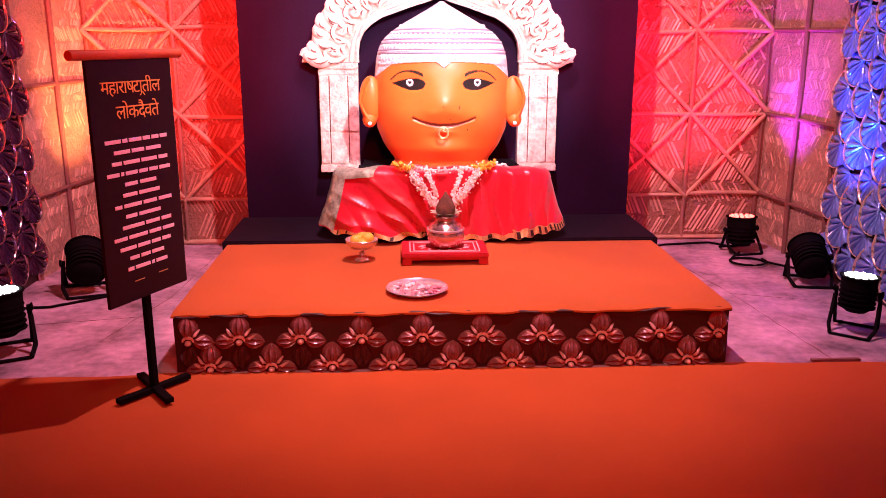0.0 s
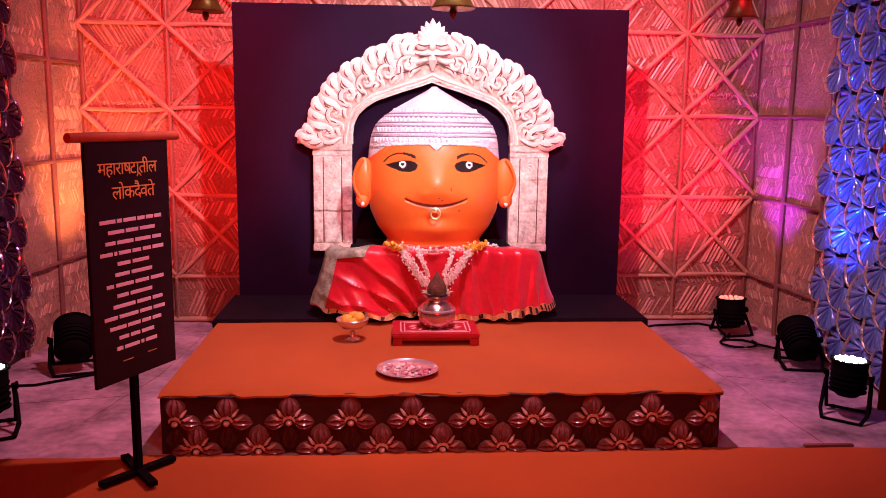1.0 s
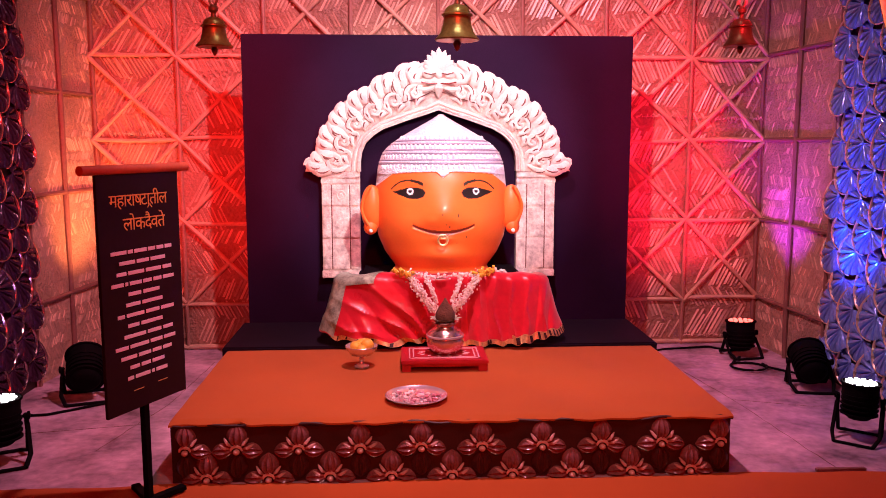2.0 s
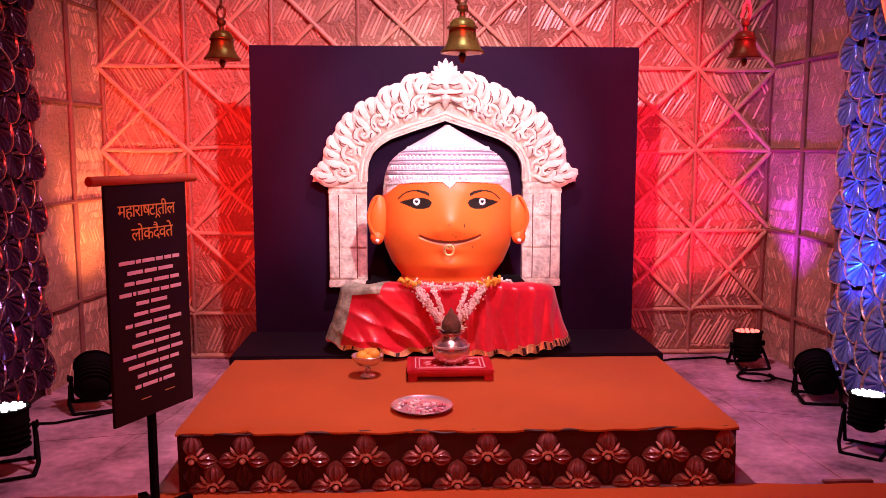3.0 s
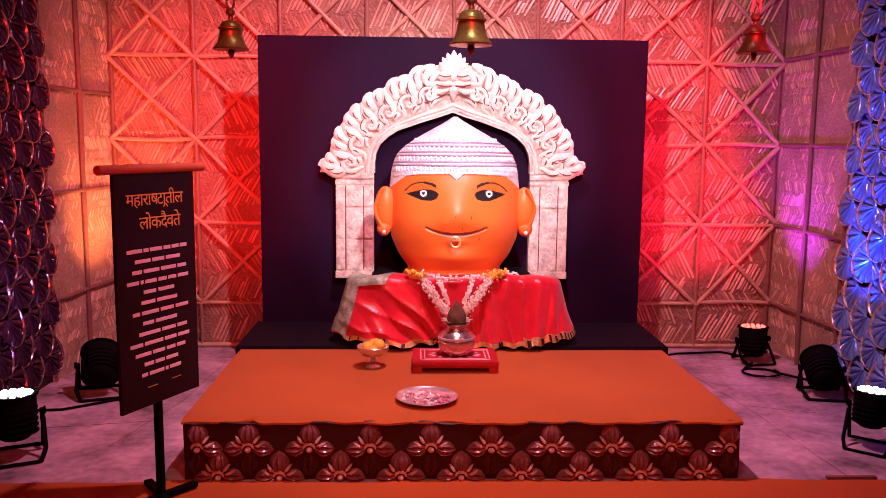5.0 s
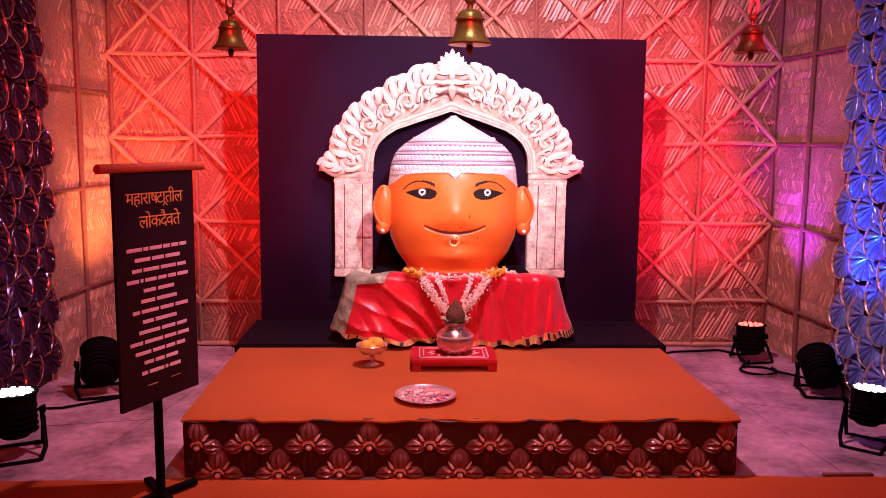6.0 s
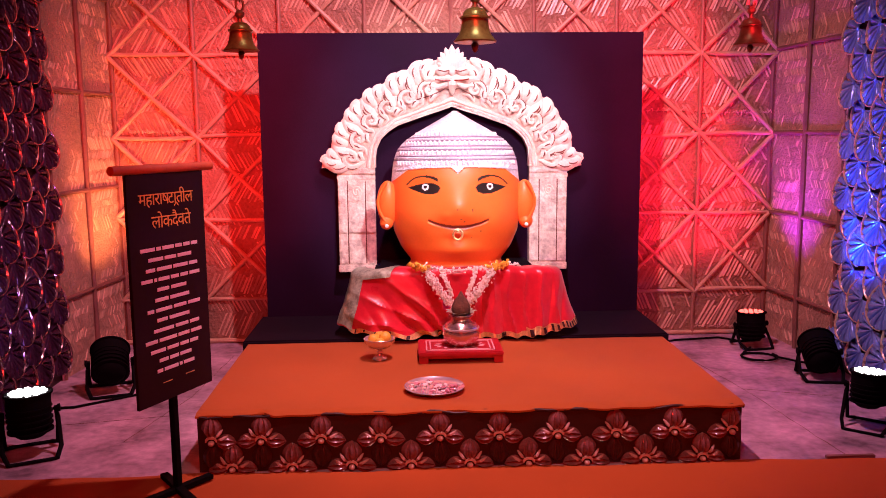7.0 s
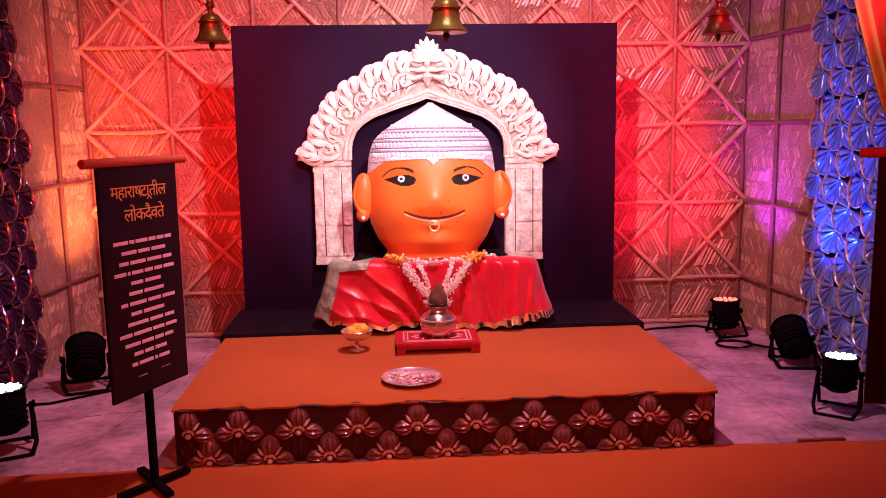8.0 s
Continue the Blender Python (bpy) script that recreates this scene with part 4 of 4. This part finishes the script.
for r, wdt in ((0.20, 0.125), (0.178, 0.105)):
    b = bmesh.new()
    for x0, x1, y0, y1 in ((-r, r, -wdt, -wdt + 0.007), (-r, r, wdt - 0.007, wdt), (-r, -r + 0.007, -wdt, wdt), (r - 0.007, r, -wdt, wdt)):
        box(x0, x1, y0, y1, 0.0725, 0.0755, bm=b)
    part("border_line", b, MAT_RANGOLI, TABLE, smooth=False)
for k in range(14):
    a = 2 * math.pi * k / 14
    part("petal_mark", ball(0.020, 0.008, 0.002, bm=None), MAT_RANGOLI, TABLE).matrix_basis = pose(0.135 * math.cos(a), 0.075 * math.sin(a), 0.074, 0, 0, math.degrees(a) + 20)

POT = tagged(empty("kalash_pot", pose(0.345, 4.70, PZ + 0.076) @ Matrix.Diagonal((1.18, 1.18, 1.30, 1))), "round silvered copper pot with a banded neck", "pot")
pot_profile = [(0.0, 0.0), (0.055, 0.0), (0.075, 0.010), (0.093, 0.035), (0.098, 0.060), (0.094, 0.085), (0.078, 0.108), (0.056, 0.120), (0.050, 0.132), (0.060, 0.143), (0.070, 0.148), (0.068, 0.152), (0.052, 0.148), (0.045, 0.130), (0.0, 0.12)]
part("body", lathe(pot_profile, 40), MAT_COPPER, POT)
part("band", lathe([(0.094, 0.078), (0.098, 0.082), (0.097, 0.088), (0.091, 0.09)], 40), MAT_STEEL, POT)
COCO = tagged(part("coconut", lathe([(0.0, 0), (0.035, 0.012), (0.052, 0.04), (0.050, 0.07), (0.036, 0.10), (0.018, 0.125), (0.006, 0.15), (0.0, 0.155)], 18), MAT_COCONUT), "brown husked coconut standing in the pot mouth", "coconut")
COCO.matrix_basis = pose(0.345, 4.70, PZ + 0.25) @ Matrix.Diagonal((1.15, 1.15, 1.08, 1))
for k in range(9):
    a = 2 * math.pi * k / 9
    b = sheet(lambda u, v: (0.022 * math.sin(math.pi * min(0.97, 0.1 + u * 0.9)) * (v - 0.5) * 2, 0.045 * u, 0.05 * u - 0.03 * u * u + 0.004 * abs(v - 0.5)), 6, 4)
    lf = part("leaf", b, MAT_GREEN, POT)
    lf.matrix_basis = pose(0.04 * math.cos(a), 0.04 * math.sin(a), 0.145, 0, 0, math.degrees(a) - 90)

BOWL = tagged(empty("fruit_bowl", pose(-0.165, 4.68, PZ) @ Matrix.Diagonal((1.12, 1.12, 1.05, 1))), "stemmed steel bowl holding yellow fruit", "bowl")
part("bowl_cup", lathe([(0.0, 0.062), (0.02, 0.062), (0.06, 0.075), (0.084, 0.105), (0.088, 0.125), (0.086, 0.127), (0.078, 0.105), (0.05, 0.082), (0.0, 0.075)], 36), MAT_STEEL, BOWL)
part("stem", lathe([(0.0, 0), (0.042, 0.0), (0.040, 0.008), (0.014, 0.018), (0.010, 0.03), (0.018, 0.042), (0.010, 0.054), (0.024, 0.064), (0.0, 0.064)], 24), MAT_STEEL, BOWL)
for x, y, z, r in ((-0.035, 0.0, 0.125, 0.036), (0.035, -0.005, 0.137, 0.040), (0.0, 0.04, 0.13, 0.036), (0.002, -0.045, 0.118, 0.030)):
    fr = tagged(part("fruit", ball(r, r, r * 0.93, seg=20, rings=14), MAT_FRUIT), "round yellow-orange fruit in a steel bowl", "fruit", "fruit in the bowl")
    fr.matrix_basis = pose(-0.165 + x, 4.68 + y, PZ + z)

PLATE = tagged(empty("offering_plate", pose(0.155, 4.03, PZ)), "round steel plate crowded with small offerings", "plate")
part("dish", lathe([(0.0, 0.003), (0.125, 0.004), (0.148, 0.012), (0.160, 0.024), (0.166, 0.026), (0.163, 0.029), (0.150, 0.020), (0.125, 0.010), (0.0, 0.009)], 48), MAT_STEEL, PLATE)
for k in range(46):
    r, a = 0.135 * math.sqrt(random.random()), random.random() * 6.28
    s = random.uniform(0.010, 0.022)
    m = random.choice((MAT_STEEL, MAT_FLOWER_W, MAT_FLOWER_W, MAT_PLATE_BITS, MAT_STEEL, MAT_PLATE_BITS))
    b = bmesh.new()
    bmesh.ops.create_icosphere(b, subdivisions=1, radius=1)
    for v in b.verts:
        v.co *= random.uniform(0.75, 1.15)
    o = tagged(part("offering", b, m), "small offering lying on the steel plate", "offering", "offerings on the plate")
    o.matrix_basis = pose(0.155 + r * math.cos(a), 4.03 + r * math.sin(a), PZ + 0.011 + s * 0.35, 0, 0, random.uniform(0, 180)) @ Matrix.Diagonal((s, s * random.uniform(0.6, 1.2), s * 0.5, 1))

# ---- signs ----


def sign(name, base, turn, words, tag):
    """A board hung on a post with a crossed foot. Local x runs along the board, -y is its face."""
    s = tagged(empty(name, pose(*base, 0, 0, turn)), tag, "sign")
    board = part("board", box(-0.245, 0.245, -0.022, -0.006, 0.49, 1.535, 0.002), MAT_BOARD, s)
    part("top_bar", tube([(-0.315, -0.012, 1.553), (0.318, -0.012, 1.553)], 0.021, 14), MAT_BAR, s, "orange-brown round bar")
    part("post", box(-0.016, 0.016, -0.005, 0.025, 0.02, 1.5, 0.002), MAT_IRON, s)
    half = 0.19 if words else 0.12
    for a in (-14, 62):
        part("foot_bar", box(-half, half, -0.020, 0.020, 0.010, 0.034, 0.002), MAT_IRON, s).matrix_basis = pose(0, 0.01, 0 if a < 0 else 0.006, 0, 0, a)
    if not words:
        return s
    for text, z, size, x in (("महाराषटातील", 1.395, 0.078, -0.005), ("लोकदैवते", 1.290, 0.082, 0.02)):
        c = bpy.data.curves.new("heading", "FONT")
        c.body, c.size, c.align_x, c.extrude, c.space_character = text, size, "CENTER", 0.0008, 0.92
        c.materials.append(MAT_LETTER)
        if len(text) > 10:
            # the joined letters of the fifth syllable, with the stroke below them
            c.body_format[5].kerning = -4.0
            for dx, ry in ((-0.007, 38), (0.007, -38)):
                part("stroke", box(-0.0025, 0.0025, -0.0245, -0.0235, -0.010, 0.010), MAT_LETTER, board, smooth=False).matrix_basis = pose(0.056 + dx, 0, z - 0.006, 0, ry, 0)
        o = new("heading", c)
        o.parent, o.matrix_basis = board, pose(x, -0.0235, z, 90, 0, 0)
    lines = ((0.00, 0.33, (6, 2, 5, 3, 3, 3)), (0.0, 0.25, (5, 4, 5)), (0.01, 0.30, (3, 5, 5, 3)), (0.0, 0.34, (4, 1, 4, 3, 3, 4)), (0.0, 0.17, (3, 4)), (0.0, 0.20, (4, 6)), (0.01, 0.31, (2, 5, 4, 4)), (0.0, 0.19, (3, 6)), (0.02, 0.27, (6, 4, 3)), (0.0, 0.33, (4, 6, 4, 4)), (0.0, 0.28, (5, 4, 3, 3)), (0.0, 0.19, (3, 3, 4)), (0.0, 0.22, (2, 5, 1, 4)))
    for i, (x0, wide, words_) in enumerate(lines):
        z = 1.195 - 0.0465 * i
        total = sum(words_) + 0.5 * (len(words_) - 1)
        wide *= 1.12
        x = x0 - wide / 2
        for wd in words_:
            w = wide * wd / total
            part("word", box(x, x + w, -0.0240, -0.0215, z - 0.007, z + 0.010, 0.001), MAT_LINE, board, smooth=False)
            x += w + wide * 0.5 / total
    part("word", box(-0.09, -0.03, -0.0238, -0.022, 0.575, 0.579), MAT_GOLD, board, smooth=False)
    part("word", box(0.06, 0.12, -0.0238, -0.022, 0.578, 0.582), MAT_GOLD, board, smooth=False)
    return s


sign("sign_stand", (-1.085, 3.488, 0.009), math.degrees(math.atan2(0.9, 0.44)), True, "tall dark maroon notice board on a black metal stand")
sign("sign_stand", (2.30, 2.88, 0.009), -18, False, "dark board with an orange bar on a metal stand")


def hang(u, v):
    z = 1.62 + 2.85 * v
    left = 2.21 - 0.33 * (z - 1.6) ** 0.8
    x = left + (2.75 - left) * u
    return (x, 3.06 + 0.045 * math.sin(u * 30 + 1.5 * v) * (0.4 + 0.6 * v) + 0.012 * math.sin(u * 71 + 3 * v), z)


curtain = part("curtain", sheet(hang, 110, 50, (0, 0.006, 0)), MAT_CURTAIN)
tagged(curtain, "gathered ochre satin curtain hanging beside the sign", "curtain")

# ---- bells ----


def bell(x, y, z, k, mat, rope, tag):
    """z: height of the mouth; k: size."""
    th = tagged(empty("bell", pose(x, y, z)), tag, "bell", "hanging bells")
    prof = [(0.066, 0.0), (0.068, 0.004), (0.060, 0.012), (0.050, 0.026), (0.044, 0.045), (0.041, 0.066), (0.042, 0.070), (0.047, 0.073), (0.047, 0.078), (0.040, 0.082), (0.037, 0.092), (0.028, 0.102), (0.012, 0.107), (0.0, 0.108)]
    part("body", lathe([(r * k, h * k) for r, h in prof] , 40), mat, th)
    part("clapper", lathe([(0.0, -0.032 * k), (0.008 * k, -0.024 * k), (0.013 * k, -0.008 * k), (0.006 * k, 0.004), (0.004 * k, 0.03 * k), (0, 0.03 * k)], 14), MAT_BRASS_DARK, th)
    part("neck", lathe([(0.0, 0.104 * k), (0.010 * k, 0.106 * k), (0.008 * k, 0.122 * k), (0.017 * k, 0.130 * k), (0.018 * k, 0.140 * k), (0.010 * k, 0.150 * k), (0.0, 0.152 * k)], 16), MAT_BRASS_DARK, th)
    loop = [(0.014 * k * math.sin(a), 0, (0.172 + 0.024 * math.cos(a) * -1) * k) for a in [2 * math.pi * i / 16 for i in range(17)]]
    part("loop", tube(loop, 0.0045 * k, 8), MAT_BRASS_DARK, th)
    z0 = 0.19 * k
    if rope:
        knot = tube([(-0.016, 0, z0 - 0.03), (-0.012, -0.008, z0 + 0.01), (0.004, -0.004, z0 + 0.04), (0.016, 0, z0 + 0.0), (0.013, 0.004, z0 - 0.03)], 0.007, 8)
        for i in range(5):
            a = i * 1.3
            tube([(0.004, 0, z0 + 0.03), (0.016 * math.cos(a), 0.016 * math.sin(a), z0 + 0.055), (0.026 * math.cos(a + 0.5), 0.026 * math.sin(a + 0.5), z0 + 0.075)], [0.005, 0.006, 0.002], 6, bm=knot)
        part("knot", knot, MAT_ROPE, th)
        part("rope", tube([(0.004, 0, z0 + 0.02), (0.007, 0, z0 + 0.3), (0.003, 0, 4.5 - z)], 0.009, 8), MAT_ROPE, th)
    else:
        for i in range(7):
            a0 = [2 * math.pi * q / 12 for q in range(13)]
            c = [((0.009 * math.sin(a)) if i % 2 else 0, 0 if i % 2 else 0.009 * math.sin(a), z0 + 0.012 + 0.032 * i - 0.018 * math.cos(a)) for a in a0]
            part("chain_link", tube(c, 0.0032, 6), MAT_BRASS_DARK, th)
        part("rope", tube([(0, 0, z0 + 0.22), (0.004, 0, z0 + 0.6), (0, 0, 4.5 - z)], 0.006, 8), MAT_BRASS_DARK, th)
    return th


bell(-0.585, 2.88, 2.018, 0.98, MAT_BRASS, False, "small aged brass bell hanging from a dark chain")
bell(0.290, 2.88, 2.046, 1.20, MAT_BRASS, False, "larger golden brass bell hanging from a dark chain")
bell(1.345, 2.88, 2.032, 0.94, MAT_BRASS_DARK, True, "small dark bronze bell hanging from white rope")

# ---- floor lamps ----


def par_can(x, y, turn, tilt, led, tag, k=1.0, zc=0.17):
    """A stage lamp can in a yoke that stands on the floor. tilt: degrees of its mouth from straight up, towards local +y."""
    th = tagged(empty("stage_lamp", pose(x, y, 0, 0, 0, turn) @ Matrix.Diagonal((k, k, k, 1))), tag, "stage lamp", "stage lamps on the floor")
    b = part("shell", lathe([(0.0, -0.13), (0.06, -0.13), (0.085, -0.11), (0.098, -0.06), (0.104, 0.0), (0.108, 0.09), (0.118, 0.092), (0.118, 0.102), (0.108, 0.102), (0.106, 0.096), (0.0, 0.096)], 36), MAT_CAN, th)
    b.matrix_basis = pose(0, 0, zc + 0.02, -tilt, 0, 0)
    for i, (r, n) in enumerate(((0.0, 1), (0.040, 6), (0.078, 12))):
        for q in range(n):
            a = 2 * math.pi * q / n
            part("lens", lathe([(0.0, 0.094), (0.015, 0.095), (0.013, 0.104), (0.0, 0.108)], 10), led, b).matrix_basis = pose(r * math.cos(a), r * math.sin(a), 0.004)
    for i in range(5):
        part("cooling_rib", lathe([(0.088 + 0.003 * i, -0.10 + 0.03 * i), (0.110, -0.10 + 0.03 * i), (0.110, -0.092 + 0.03 * i), (0.088 + 0.003 * i, -0.092 + 0.03 * i)], 28), MAT_CAN, b)
    for side in (-1, 1):
        arm = [(side * 0.125, 0, zc + 0.03), (side * 0.130, 0.02, zc - 0.06), (side * 0.125, 0.06, 0.03), (side * 0.09, 0.13, 0.010)]
        part("yoke_arm", tube(arm, 0.012, 6), MAT_IRON, th)
        back = [(side * 0.130, 0.0, zc - 0.02), (side * 0.135, -0.07, 0.05), (side * 0.11, -0.14, 0.010)]
        part("yoke_arm", tube(back, 0.012, 6), MAT_IRON, th)
        part("knob", lathe([(0, 0), (0.02, 0), (0.022, 0.012), (0.0, 0.016)], 12), MAT_IRON, th).matrix_basis = pose(side * 0.132, 0, zc + 0.02, 0, side * 90, 0)
    part("foot_bar", tube([(-0.09, 0.13, 0.010), (0.09, 0.13, 0.010)], 0.010, 6), MAT_IRON, th)
    part("foot_bar", tube([(-0.11, -0.14, 0.010), (0.11, -0.14, 0.010)], 0.010, 6), MAT_IRON, th)
    return th


par_can(2.74, 5.98, 10, 4, LED_RED, "black stage lamp with red leds beside the wall", 1.0, 0.16)
par_can(2.66, 4.16, -40, 3, LED_WHITE, "black stage lamp with bright leds on a bent yoke", 0.90, 0.25)
par_can(2.86, 5.12, -10, 62, MAT_CAN, "unlit-looking black stage lamp turned to the wall", 1.05, 0.16)
par_can(-1.99, 5.14, 18, 60, MAT_CAN, "black stage lamp turned to the corner wall", 1.1, 0.17)
par_can(-2.03, 4.05, 25, 3, LED_WHITE, "black stage lamp with bright white leds", 1.05, 0.21)
# assumed lamp, hidden by the sign; added as a red source on the left
par_can(-1.87, 5.95, -30, 20, LED_RED, "assumed red-led stage lamp, unseen behind the sign", 1.0, 0.20)


def cable(points, tag):
    c = tube(points, 0.009, 6)
    tagged(part("cable", c, MAT_IRON), tag, "cable", "cables on the floor")


def wave(points, z=0.009, n=8, amp=0.02):
    out = []
    for a, b in zip(points, points[1:]):
        for i in range(n):
            s = i / n
            x, y = a[0] + (b[0] - a[0]) * s, a[1] + (b[1] - a[1]) * s
            out.append((x + amp * math.sin(7 * x + 3 * y), y + amp * math.sin(5 * x - 4 * y), z))
    return out


cable(wave([(1.85, 6.05), (2.2, 6.2), (2.6, 6.22), (2.72, 6.08)]), "thin black cable lying along the wall")
cable([(2.66 + 0.13 * math.cos(a), 5.62 + 0.12 * math.sin(a), 0.009 + 0.002 * a) for a in [i * 0.35 for i in range(20)]] + wave([(2.8, 5.6), (2.95, 5.4)], 0.02), "coiled black cable on the concrete floor")
cable(wave([(2.72, 5.9), (2.6, 5.75), (2.75, 5.72)], amp=0.01), "short black cable beside the lamp")
cable(wave([(-2.35, 4.75), (-2.1, 4.78), (-1.9, 4.95), (-1.75, 5.05), (-1.55, 5.0)]), "thin black cable lying on the concrete floor")
stick = tagged(part("wood_strip", box(2.20, 2.46, 3.72, 3.745, 0.0, 0.016, 0.002), MAT_BATTEN_DARK), "thin dark wooden strip lying at the carpet edge", "strip")
